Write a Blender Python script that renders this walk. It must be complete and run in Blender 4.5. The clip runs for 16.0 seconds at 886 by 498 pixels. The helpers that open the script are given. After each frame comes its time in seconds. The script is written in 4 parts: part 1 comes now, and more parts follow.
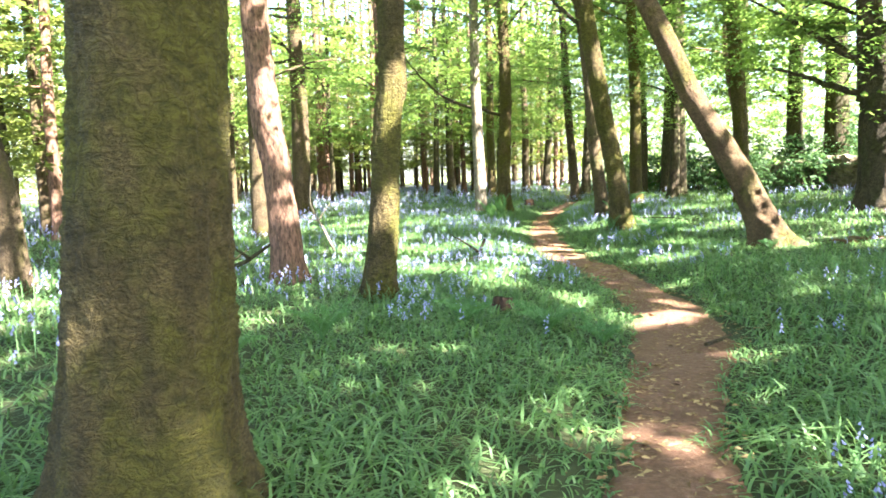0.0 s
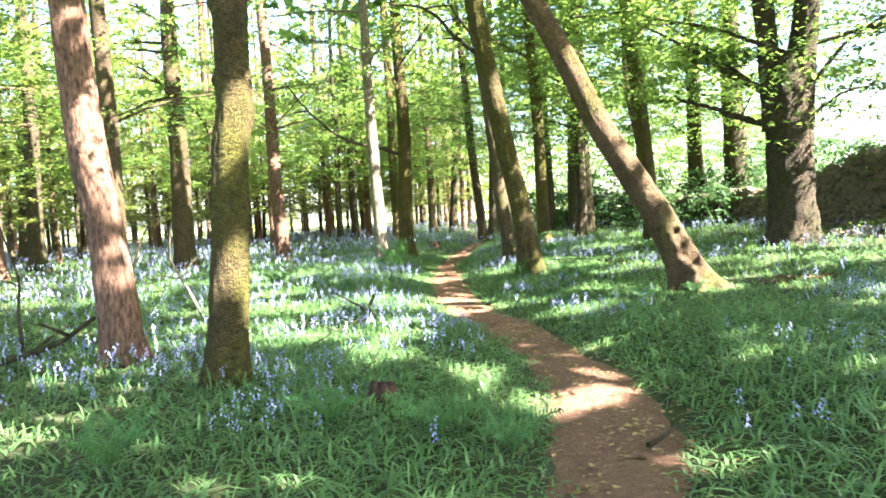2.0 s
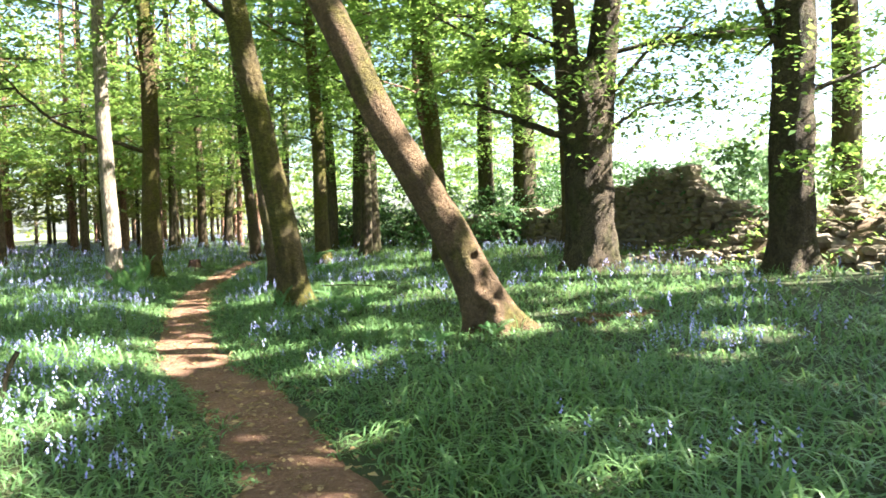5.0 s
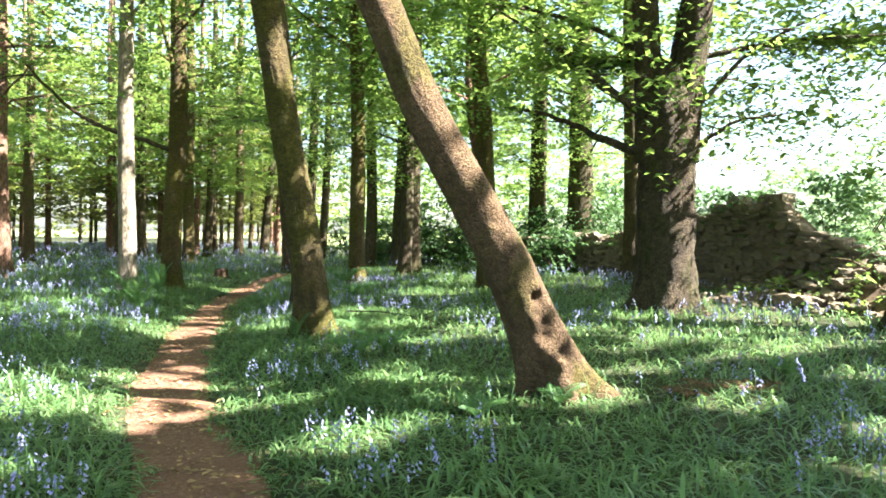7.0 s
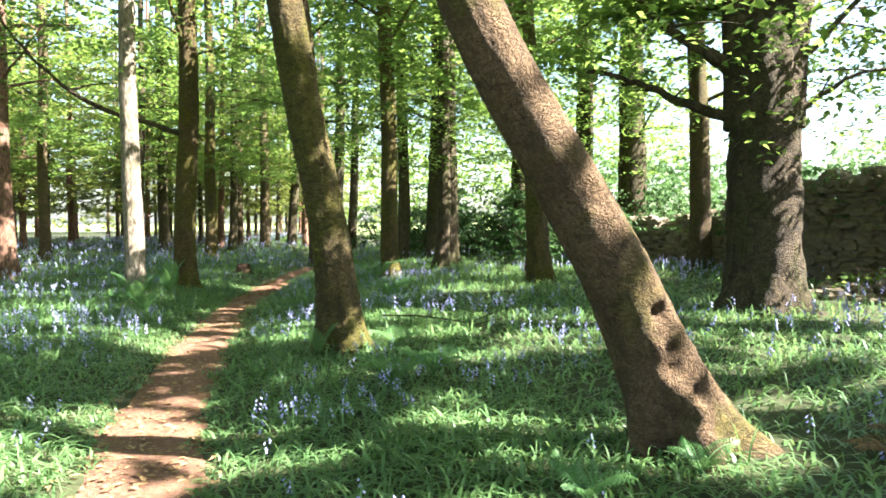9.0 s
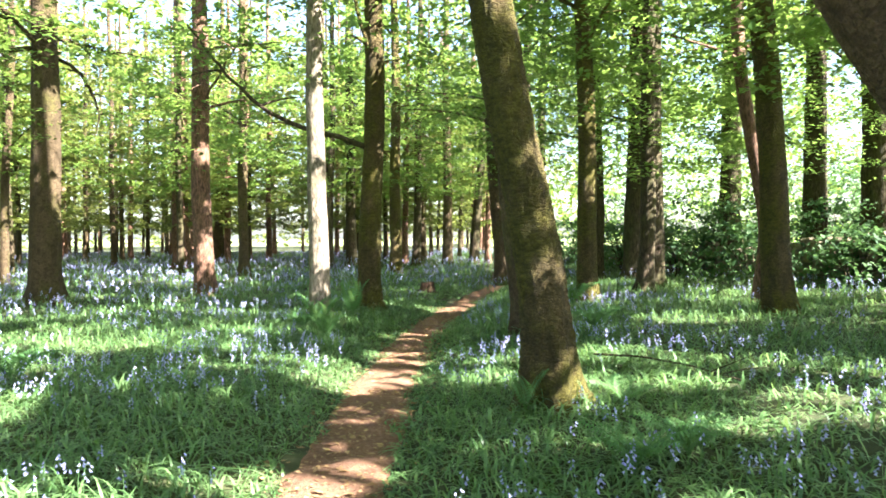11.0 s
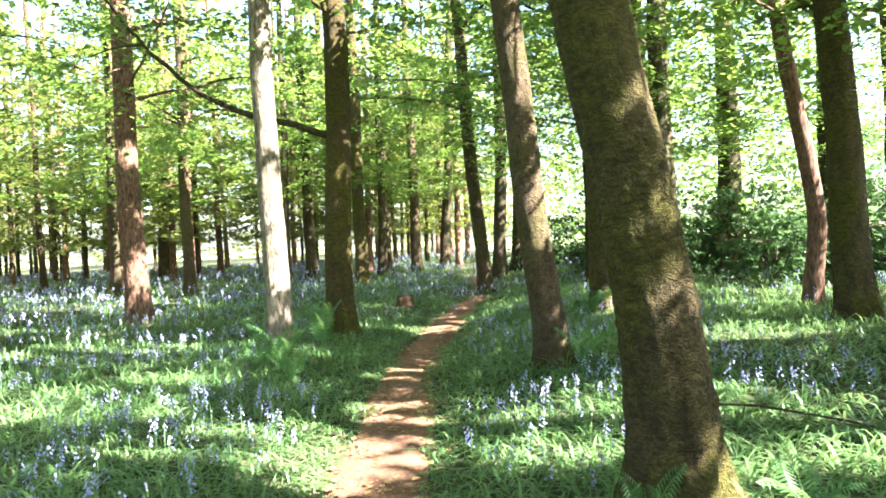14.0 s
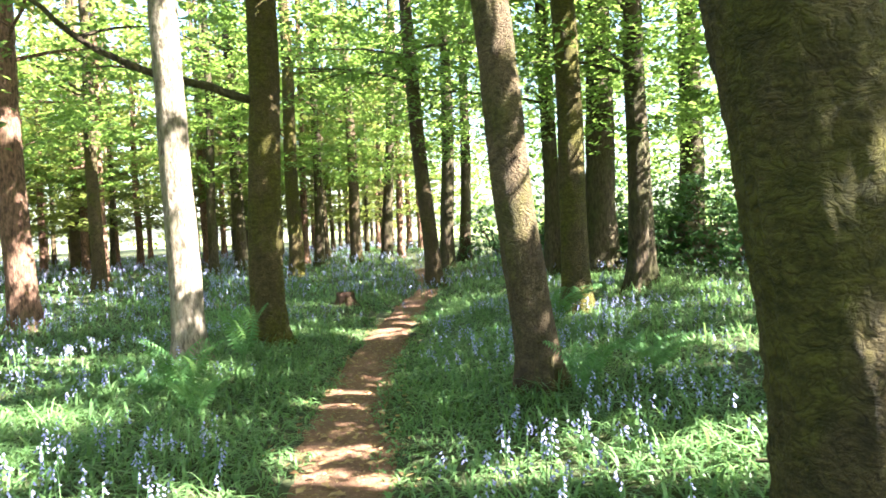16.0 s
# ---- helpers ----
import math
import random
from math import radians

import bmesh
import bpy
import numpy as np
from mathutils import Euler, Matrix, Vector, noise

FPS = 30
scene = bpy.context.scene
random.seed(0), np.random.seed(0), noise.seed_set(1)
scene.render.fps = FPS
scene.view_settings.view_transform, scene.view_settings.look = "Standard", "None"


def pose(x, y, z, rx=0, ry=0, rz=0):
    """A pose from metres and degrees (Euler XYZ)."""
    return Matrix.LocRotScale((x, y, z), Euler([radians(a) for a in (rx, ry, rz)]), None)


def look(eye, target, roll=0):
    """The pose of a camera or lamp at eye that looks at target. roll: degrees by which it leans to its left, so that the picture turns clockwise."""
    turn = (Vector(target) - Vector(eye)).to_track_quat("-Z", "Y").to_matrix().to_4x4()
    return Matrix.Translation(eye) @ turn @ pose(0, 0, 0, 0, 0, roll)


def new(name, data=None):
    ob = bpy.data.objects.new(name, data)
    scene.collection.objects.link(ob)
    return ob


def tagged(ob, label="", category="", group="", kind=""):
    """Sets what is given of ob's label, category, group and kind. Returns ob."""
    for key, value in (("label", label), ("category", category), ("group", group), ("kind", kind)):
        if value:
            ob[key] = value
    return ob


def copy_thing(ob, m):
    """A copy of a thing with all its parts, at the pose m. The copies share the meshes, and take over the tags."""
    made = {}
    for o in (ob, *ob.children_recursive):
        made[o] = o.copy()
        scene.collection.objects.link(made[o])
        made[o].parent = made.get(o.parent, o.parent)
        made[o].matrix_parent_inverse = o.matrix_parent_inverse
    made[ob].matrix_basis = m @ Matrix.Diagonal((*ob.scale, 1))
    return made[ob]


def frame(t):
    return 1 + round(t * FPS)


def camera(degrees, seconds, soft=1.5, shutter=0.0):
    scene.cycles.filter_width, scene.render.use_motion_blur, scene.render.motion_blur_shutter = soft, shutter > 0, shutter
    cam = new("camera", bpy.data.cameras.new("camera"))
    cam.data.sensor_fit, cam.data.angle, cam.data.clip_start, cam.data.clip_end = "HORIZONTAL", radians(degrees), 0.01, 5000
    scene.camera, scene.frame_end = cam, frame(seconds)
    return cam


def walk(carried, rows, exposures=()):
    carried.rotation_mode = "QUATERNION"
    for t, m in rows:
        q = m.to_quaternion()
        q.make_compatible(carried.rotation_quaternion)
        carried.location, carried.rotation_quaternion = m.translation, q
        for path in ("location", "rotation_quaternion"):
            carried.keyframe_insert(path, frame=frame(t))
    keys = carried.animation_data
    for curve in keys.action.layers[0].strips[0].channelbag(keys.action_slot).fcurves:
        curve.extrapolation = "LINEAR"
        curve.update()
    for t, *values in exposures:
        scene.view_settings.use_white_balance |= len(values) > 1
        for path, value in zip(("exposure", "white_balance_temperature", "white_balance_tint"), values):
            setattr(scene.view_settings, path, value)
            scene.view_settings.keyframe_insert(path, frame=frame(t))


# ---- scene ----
cam = camera(64.2, 16.0, soft=1.7, shutter=0.1)
PATH = [
    (0, (0.035, 0.056, 1.428), (0.028, 2.045, 1.22), -2.0),
    (0.5, (0.162, 0.434, 1.404), (0.223, 2.423, 1.201), -2.9),
    (1, (0.279, 0.782, 1.42), (0.359, 2.774, 1.257), -2.6),
    (1.5, (0.341, 1.208, 1.459), (0.482, 3.196, 1.302), -3.1),
    (2, (0.441, 1.589, 1.456), (0.684, 3.572, 1.351), -3.6),
    (2.5, (0.54, 1.956, 1.485), (0.796, 3.939, 1.435), -2.7),
    (3, (0.672, 2.37, 1.48), (1.166, 4.308, 1.43), -1.9),
    (3.5, (0.832, 2.802, 1.434), (1.441, 4.706, 1.378), -2.5),
    (4, (1.069, 3.189, 1.407), (1.787, 5.055, 1.346), -2.4),
    (4.2, (1.156, 3.364, 1.397), (1.971, 5.188, 1.303), -2.3),
    (6.3, (1.899, 5.031, 1.453), (2.64, 6.888, 1.393), 0.1),
    (6.5, (1.957, 5.188, 1.48), (2.683, 7.05, 1.422), 0.6),
    (7, (2.066, 5.619, 1.465), (2.763, 7.494, 1.427), 1.1),
    (7.5, (2.2, 6.068, 1.479), (2.95, 7.921, 1.419), 1.3),
    (8, (2.322, 6.483, 1.514), (3.035, 8.352, 1.488), 1.0),
    (8.5, (2.363, 6.889, 1.482), (3.027, 8.775, 1.447), 0.8),
    (9, (2.403, 7.306, 1.483), (3.021, 9.207, 1.407), -0.1),
    (9.5, (2.439, 7.648, 1.488), (2.86, 9.603, 1.461), -0.3),
    (9.7, (2.449, 7.776, 1.469), (2.799, 9.745, 1.436), -0.1),
    (11.8, (2.29, 9.459, 1.546), (2.356, 11.457, 1.51), -1.1),
    (12, (2.261, 9.623, 1.526), (2.304, 11.622, 1.485), -1.4),
    (12.5, (2.223, 10.071, 1.524), (2.185, 12.07, 1.486), -1.9),
    (13, (2.168, 10.415, 1.516), (2.099, 12.413, 1.488), -2.3),
    (13.5, (2.128, 10.738, 1.554), (2.324, 12.727, 1.476), -2.6),
    (14, (2.126, 11.129, 1.562), (2.375, 13.113, 1.535), -2.7),
    (14.5, (2.142, 11.508, 1.513), (2.5, 13.475, 1.474), -2.9),
    (15, (2.149, 11.936, 1.503), (2.672, 13.866, 1.457), -2.8),
    (15.5, (2.173, 12.374, 1.505), (2.63, 14.32, 1.449), -2.7),
    (16, (2.191, 12.81, 1.563), (2.612, 14.764, 1.496), -2.7),
]
EXPOSURE = 3.8
walk(cam, [(t, look(eye, target, roll)) for t, eye, target, roll in PATH], [(t, EXPOSURE + e, 6150, 14) for t, e in ((0, 0.45), (1.5, 0.36), (3, 0.06), (4, -0.18), (9, -0.22), (12, 0.06), (14, 0.22), (16, 0.3))])

# ---- sky and sun ----
SUN_EAST, SUN_NORTH, SUN_UP = 0.85, -0.52, 0.95
sun_dir = Vector((SUN_EAST, SUN_NORTH, SUN_UP)).normalized()
world = bpy.data.worlds.new("sky")
scene.world = world
world.use_nodes = True
sky = world.node_tree.nodes.new("ShaderNodeTexSky")
sky.sky_type, sky.sun_disc = "NISHITA", False
sky.sun_elevation = math.asin(sun_dir.z)
sky.sun_rotation = math.atan2(sun_dir.x, sun_dir.y)
sky.air_density, sky.dust_density = 1.0, 2.0
world.node_tree.links.new(sky.outputs[0], world.node_tree.nodes["Background"].inputs[0])
world.node_tree.nodes["Background"].inputs[1].default_value = 0.058
sun = new("sun", bpy.data.lights.new("sun", "SUN"))
sun.data.energy, sun.data.angle, sun.data.color = 4.7, radians(0.53), (1.0, 0.94, 0.84)
sun.matrix_world = look((30, -20, 40), Vector((30, -20, 40)) - sun_dir)

rng = np.random.default_rng(7)


# ---- materials ----
def ramp(nt, src, stops):
    r = nt.nodes.new("ShaderNodeValToRGB")
    while len(r.color_ramp.elements) < len(stops):
        r.color_ramp.elements.new(0.5)
    for e, (p, c) in zip(r.color_ramp.elements, stops):
        e.position, e.color = p, (*c, 1)
    nt.links.new(src, r.inputs[0])
    return r.outputs[0]


def noise_tex(nt, scale, detail=6.0, stretch=(1, 1, 1), rough=0.6):
    c = nt.nodes.new("ShaderNodeTexCoord")
    m = nt.nodes.new("ShaderNodeMapping")
    m.inputs["Scale"].default_value = stretch
    n = nt.nodes.new("ShaderNodeTexNoise")
    n.inputs["Scale"].default_value, n.inputs["Detail"].default_value, n.inputs["Roughness"].default_value = scale, detail, rough
    nt.links.new(c.outputs["Object"], m.inputs[0])
    nt.links.new(m.outputs[0], n.inputs["Vector"])
    return n.outputs["Fac"]


def mix_col(nt, fac, a, b):
    m = nt.nodes.new("ShaderNodeMix")
    m.data_type = "RGBA"
    for sock, v in ((m.inputs[0], fac), (m.inputs[6], a), (m.inputs[7], b)):
        if isinstance(v, (tuple, float, int)):
            sock.default_value = (*v, 1) if isinstance(v, tuple) else v
        else:
            nt.links.new(v, sock)
    return m.outputs[2]


def material(name, rough=0.9):
    m = bpy.data.materials.new(name)
    m.use_nodes = True
    p = m.node_tree.nodes["Principled BSDF"]
    p.inputs["Roughness"].default_value = rough
    p.inputs["Specular IOR Level"].default_value = 0.25
    return m, m.node_tree, p


def bump(nt, p, height, dist, strength=1.0):
    b = nt.nodes.new("ShaderNodeBump")
    b.inputs["Distance"].default_value, b.inputs["Strength"].default_value = dist, strength
    nt.links.new(height, b.inputs["Height"])
    nt.links.new(b.outputs[0], p.inputs["Normal"])


def bark(name, dark, light, moss, moss_amount, stretch=(1, 1, 0.35), relief=0.03):
    """Bark of two tones, furrowed, with moss in patches."""
    m, nt, p = material(name)
    fine = noise_tex(nt, 24, 8, stretch, 0.7)
    broad = noise_tex(nt, 2.6, 5, (1, 1, 0.6))
    mid = noise_tex(nt, 13.0, 7, (1, 1, stretch[2] * 1.4), 0.65)
    col = ramp(nt, fine, ((0.38, dark), (0.62, light)))
    mossy = ramp(nt, mid, ((0.36, tuple(0.3 * v for v in moss)), (0.66, moss)))
    where = ramp(nt, broad, ((max(0.02, 0.62 - moss_amount), (0, 0, 0)), (0.78 - moss_amount * 0.6, (1, 1, 1))))
    nt.links.new(mix_col(nt, where, col, mossy), p.inputs["Base Color"])
    add = nt.nodes.new("ShaderNodeMath")
    add.operation = "ADD"
    nt.links.new(fine, add.inputs[0])
    nt.links.new(mid, add.inputs[1])
    bump(nt, p, add.outputs[0], relief, 1.0)
    return m


def leafy(name, low, high, glow, share=0.45, rough=0.5):
    """Thin leaves: a lit face and light coming through, each leaf its own tone."""
    m, nt, p = material(name, rough)
    g = nt.nodes.new("ShaderNodeNewGeometry")
    nt.links.new(ramp(nt, g.outputs["Random Per Island"], ((0.0, low), (1.0, high))), p.inputs["Base Color"])
    t = nt.nodes.new("ShaderNodeBsdfTranslucent")
    nt.links.new(ramp(nt, g.outputs["Random Per Island"], ((0.0, tuple(0.7 * v for v in glow)), (1.0, glow))), t.inputs[0])
    mix = nt.nodes.new("ShaderNodeMixShader")
    mix.inputs[0].default_value = share
    nt.links.new(p.outputs[0], mix.inputs[1])
    nt.links.new(t.outputs[0], mix.inputs[2])
    nt.links.new(mix.outputs[0], nt.nodes["Material Output"].inputs[0])
    return m


def earthy(name, stops, scale, relief, fleck=None):
    m, nt, p = material(name, 0.95)
    n = noise_tex(nt, scale, 10, (1, 1, 1), 0.7)
    b = noise_tex(nt, scale * 0.12, 4)
    col = mix_col(nt, ramp(nt, b, ((0.35, (0, 0, 0)), (0.7, (0.6, 0.6, 0.6)))), ramp(nt, n, stops), fleck or stops[0][1])
    nt.links.new(col, p.inputs["Base Color"])
    bump(nt, p, n, relief)
    return m


def scaly_bark(name, dark, mid_tone, light, moss, moss_amount, cell=15.0, squat=1.9, relief=0.02):
    """Old bark broken into small squat scales by dark cracks, with painted shade in its pits, pale flecks and thin
    moss.
    """
    m, nt, p = material(name, 0.92)
    c = nt.nodes.new("ShaderNodeTexCoord")
    warp = nt.nodes.new("ShaderNodeTexNoise")
    warp.inputs["Scale"].default_value, warp.inputs["Detail"].default_value = 9.0, 6.0
    nt.links.new(c.outputs["Object"], warp.inputs["Vector"])
    add = nt.nodes.new("ShaderNodeVectorMath")
    add.operation = "MULTIPLY_ADD"
    add.inputs[1].default_value = (0.34, 0.34, 0.3)
    nt.links.new(warp.outputs["Color"], add.inputs[0])
    nt.links.new(c.outputs["Object"], add.inputs[2])
    squash = nt.nodes.new("ShaderNodeMapping")
    squash.inputs["Scale"].default_value = (1, 1, squat)
    nt.links.new(add.outputs[0], squash.inputs[0])
    cells = nt.nodes.new("ShaderNodeTexVoronoi")
    cells.feature = "DISTANCE_TO_EDGE"
    cells.inputs["Scale"].default_value = cell
    nt.links.new(squash.outputs[0], cells.inputs["Vector"])
    crack = ramp(nt, cells.outputs["Distance"], ((0.0, (0, 0, 0)), (0.2, (1, 1, 1))))
    fine = noise_tex(nt, 55, 8, (1, 1, squat), 0.7)
    lump = noise_tex(nt, 14, 7, (1, 1, squat * 0.9), 0.7)
    broad = noise_tex(nt, 2.4, 5, (1, 1, 0.6))
    skin = ramp(nt, fine, ((0.34, dark), (0.48, mid_tone), (0.56, mid_tone), (0.72, light)))
    # shade in the hollows of the relief, painted as darker colour
    skin = mix_col(nt, ramp(nt, lump, ((0.36, (0.7, 0.7, 0.7)), (0.5, (0, 0, 0)))), skin, dark)
    green = ramp(nt, lump, ((0.32, tuple(0.35 * v for v in moss)), (0.62, moss)))
    where = ramp(nt, broad, ((0.56 - moss_amount * 0.3, (0, 0, 0)), (0.68 - moss_amount * 0.3, (0.9, 0.9, 0.9))))
    stain = noise_tex(nt, 5.0, 6, (1, 1, 0.5), 0.65)
    skin = mix_col(nt, ramp(nt, stain, ((0.4, (0.6, 0.6, 0.6)), (0.56, (0, 0, 0)))), skin, dark)
    skin = mix_col(nt, where, skin, green)
    split = nt.nodes.new("ShaderNodeMath")
    split.operation = "MULTIPLY_ADD"
    split.inputs[1].default_value, split.inputs[2].default_value = -0.42, 0.42
    nt.links.new(crack, split.inputs[0])
    nt.links.new(mix_col(nt, split.outputs[0], skin, tuple(0.5 * v for v in dark)), p.inputs["Base Color"])
    h1 = nt.nodes.new("ShaderNodeMath")
    h1.operation = "MULTIPLY_ADD"
    h1.inputs[1].default_value = 0.55
    nt.links.new(crack, h1.inputs[0])
    nt.links.new(fine, h1.inputs[2])
    h2 = nt.nodes.new("ShaderNodeMath")
    h2.operation = "MULTIPLY_ADD"
    h2.inputs[1].default_value = 2.4
    nt.links.new(lump, h2.inputs[0])
    nt.links.new(h1.outputs[0], h2.inputs[2])
    bump(nt, p, h2.outputs[0], relief, 1.0)
    return m


MOSSY = scaly_bark("mossy_bark", (0.05, 0.037, 0.014), (0.165, 0.122, 0.046), (0.32, 0.24, 0.115), (0.165, 0.15, 0.024), 0.42, 12, 2.2, 0.04)
LEANING = scaly_bark("brown_ridged_bark", (0.068, 0.042, 0.021), (0.175, 0.112, 0.058), (0.28, 0.19, 0.112), (0.13, 0.108, 0.026), 0.2, 15, 1.2, 0.022)
OLD = scaly_bark("old_beech_bark", (0.028, 0.02, 0.011), (0.095, 0.07, 0.04), (0.2, 0.15, 0.09), (0.075, 0.07, 0.024), 0.22, 10, 1.2, 0.03)
BROWN = scaly_bark("brown_bark", (0.05, 0.034, 0.018), (0.13, 0.093, 0.05), (0.25, 0.18, 0.105), (0.13, 0.115, 0.034), 0.22, 14, 1.2, 0.02)
RED = bark("reddish_bark", (0.055, 0.03, 0.019), (0.24, 0.135, 0.088), (0.16, 0.13, 0.055), 0.06)
GREY = bark("pale_grey_bark", (0.085, 0.068, 0.045), (0.29, 0.24, 0.18), (0.2, 0.18, 0.09), 0.1)
DARK = bark("dark_bark", (0.02, 0.014, 0.009), (0.1, 0.073, 0.043), (0.07, 0.066, 0.024), 0.25)
LEAF = leafy("beech_leaves", (0.045, 0.105, 0.025), (0.14, 0.225, 0.055), (0.29, 0.43, 0.085), 0.48)
LEAF_FAR = leafy("far_leaves", (0.045, 0.078, 0.02), (0.15, 0.18, 0.046), (0.3, 0.345, 0.075), 0.46)
SHRUB = leafy("shrub_leaves", (0.02, 0.06, 0.022), (0.07, 0.13, 0.045), (0.14, 0.26, 0.08), 0.35, 0.6)
GRASS = leafy("strap_leaves", (0.05, 0.115, 0.038), (0.165, 0.275, 0.105), (0.235, 0.37, 0.11), 0.36, 0.38)
FERN = leafy("fern_fronds", (0.05, 0.13, 0.04), (0.1, 0.21, 0.07), (0.2, 0.36, 0.1), 0.35, 0.5)
PALE = leafy("pale_bush_leaves", (0.08, 0.15, 0.07), (0.18, 0.27, 0.14), (0.3, 0.42, 0.2), 0.4)
STEM = leafy("flower_stems", (0.08, 0.17, 0.06), (0.13, 0.22, 0.09), (0.15, 0.25, 0.1), 0.2)
BELL = leafy("bluebell_petals", (0.19, 0.2, 0.44), (0.45, 0.45, 0.7), (0.44, 0.44, 0.7), 0.4)
SOIL = earthy("woodland_soil", ((0.3, (0.02, 0.028, 0.01)), (0.7, (0.07, 0.075, 0.03))), 9, 0.02)
DIRT = earthy("trodden_earth", ((0.3, (0.1, 0.048, 0.028)), (0.55, (0.2, 0.107, 0.065)), (0.75, (0.31, 0.195, 0.13))), 26, 0.03, (0.12, 0.062, 0.036))
FIELD = earthy("meadow", ((0.3, (0.16, 0.2, 0.07)), (0.7, (0.26, 0.3, 0.12))), 3, 0.02)
STONE = earthy("weathered_stone", ((0.3, (0.085, 0.066, 0.046)), (0.6, (0.23, 0.185, 0.135)), (0.8, (0.4, 0.34, 0.26))), 14, 0.02, (0.12, 0.105, 0.055))
RUBBLE = earthy("earth_and_litter", ((0.3, (0.075, 0.05, 0.03)), (0.7, (0.27, 0.19, 0.115))), 12, 0.03)
BRACKEN = leafy("dead_bracken", (0.05, 0.032, 0.014), (0.2, 0.125, 0.055), (0.14, 0.085, 0.035), 0.2, 0.75)
LITTER = leafy("dead_leaves", (0.13, 0.07, 0.03), (0.4, 0.27, 0.13), (0.3, 0.16, 0.06), 0.15, 0.7)


# ---- helpers for meshes ----
def np_mesh(name, verts, faces, smooth=True):
    """A mesh from an array of places and an array of faces, all of one number of corners."""
    verts, faces = np.asarray(verts, np.float32), np.asarray(faces, np.int32)
    k, n = faces.shape[1], len(faces)
    me = bpy.data.meshes.new(name)
    me.vertices.add(len(verts))
    me.vertices.foreach_set("co", verts.ravel())
    me.loops.add(n * k)
    me.loops.foreach_set("vertex_index", faces.ravel())
    me.polygons.add(n)
    me.polygons.foreach_set("loop_start", np.arange(0, n * k, k, dtype=np.int32))
    me.polygons.foreach_set("use_smooth", np.full(n, smooth))
    me.update(calc_edges=True)
    return me


def part(name, me, mat, parent=None, label=""):
    ob = new(name, me)
    if not me.materials:
        me.materials.append(mat)
    ob.parent = parent
    return tagged(ob, label)


def smooth_step(v):
    v = np.clip(v, 0, 1)
    return v * v * (3 - 2 * v)


WAVES = rng.normal(size=(24, 3))
WAVES_PHASE = rng.uniform(0, 6.28, 24)


def wavy(x, y, scale):
    """A soft random field between about -1 and 1."""
    out = 0
    for (a, b, _), ph in zip(WAVES, WAVES_PHASE):
        out = out + np.sin((a * x + b * y) / scale + ph)
    return out / 5.0


def tube(points, radii, sides=8, wobble=0.0, seed=0.0):
    """A limb swept along points: places and faces (quads)."""
    points, radii = np.asarray(points, float), np.asarray(radii, float)
    way = np.gradient(points, axis=0)
    way /= np.linalg.norm(way, axis=1)[:, None]
    side = np.cross(way, (0.31, 0.95, 0.05))
    side /= np.linalg.norm(side, axis=1)[:, None]
    up = np.cross(side, way)
    a = np.linspace(0, 2 * np.pi, sides, endpoint=False)
    r = np.repeat(radii[:, None], sides, 1)
    if wobble:
        for i in range(len(points)):
            for j in range(sides):
                p = Vector((math.cos(a[j]) * 2.0 + seed, math.sin(a[j]) * 2.0, points[i][2] * 1.2))
                rough = noise.noise(p) + 0.5 * noise.noise(p * 3.1) + 0.35 * noise.noise(Vector((p.x * 6, p.y * 6, p.z * 9)))
                if sides > 40:
                    rough += 0.75 * max(0.0, noise.noise(Vector((p.x * 3.2 + 9, p.y * 3.2, p.z * 18))))
                    rough += 0.6 * abs(noise.noise(Vector((p.x * 5 + 3, p.y * 5, p.z * 30))))
                r[i, j] *= 1 + wobble * rough
    v = points[:, None] + r[..., None] * (np.cos(a)[None, :, None] * side[:, None] + np.sin(a)[None, :, None] * up[:, None])
    n = len(points)
    i, j = np.meshgrid(np.arange(n - 1), np.arange(sides), indexing="ij")
    k = (j + 1) % sides
    f = np.stack([i * sides + j, i * sides + k, (i + 1) * sides + k, (i + 1) * sides + j], -1).reshape(-1, 4)
    return v.reshape(-1, 3), f


def join(pieces):
    vs, fs, n = [], [], 0
    for v, f in pieces:
        vs.append(v)
        fs.append(np.asarray(f) + n)
        n += len(v)
    return np.concatenate(vs), np.concatenate(fs)


# ---- the lie of the land ----
TRACK_Y = np.array([-8, -2, 0, 2.9, 4.3, 5.8, 7, 8.7, 10.5, 12.4, 14, 15.8, 17.2, 18.4, 20, 23.5, 29, 40, 60])
TRACK_X = np.array([-0.6, -0.3, 0.1, 0.95, 1.42, 1.92, 2.2, 2.3, 2.1, 1.93, 2.08, 2.22, 2.42, 2.55, 2.84, 3.72, 5.4, 7, 8])


def track_x(y):
    y = np.asarray(y, float)
    return sum(np.interp(y + d, TRACK_Y, TRACK_X) for d in (-0.6, -0.2, 0.2, 0.6)) / 4


def wall_x(y):
    return np.interp(y, [-20, 6, 11, 15, 18, 20, 23, 26, 30, 36, 60], [16.5, 14.2, 12.9, 12.1, 12.4, 12.9, 12.0, 10.9, 10.2, 9.4, 9])


def land(x, y):
    """Height of the ground."""
    x, y = np.asarray(x, float), np.asarray(y, float)
    d = np.abs(x - track_x(y))
    east = np.clip(x - 3, 0, 12)
    return 0.02 + 0.12 * smooth_step((d - 0.15) / 1.4) + 0.04 * east + 0.006 * np.clip(y - 12, 0, 40) + 0.035 * wavy(x, y, 1.3) * smooth_step((d - 0.2) / 1.2)


def place(x, y, z=0.0):
    return Vector((x, y, float(land(x, y)) + z))


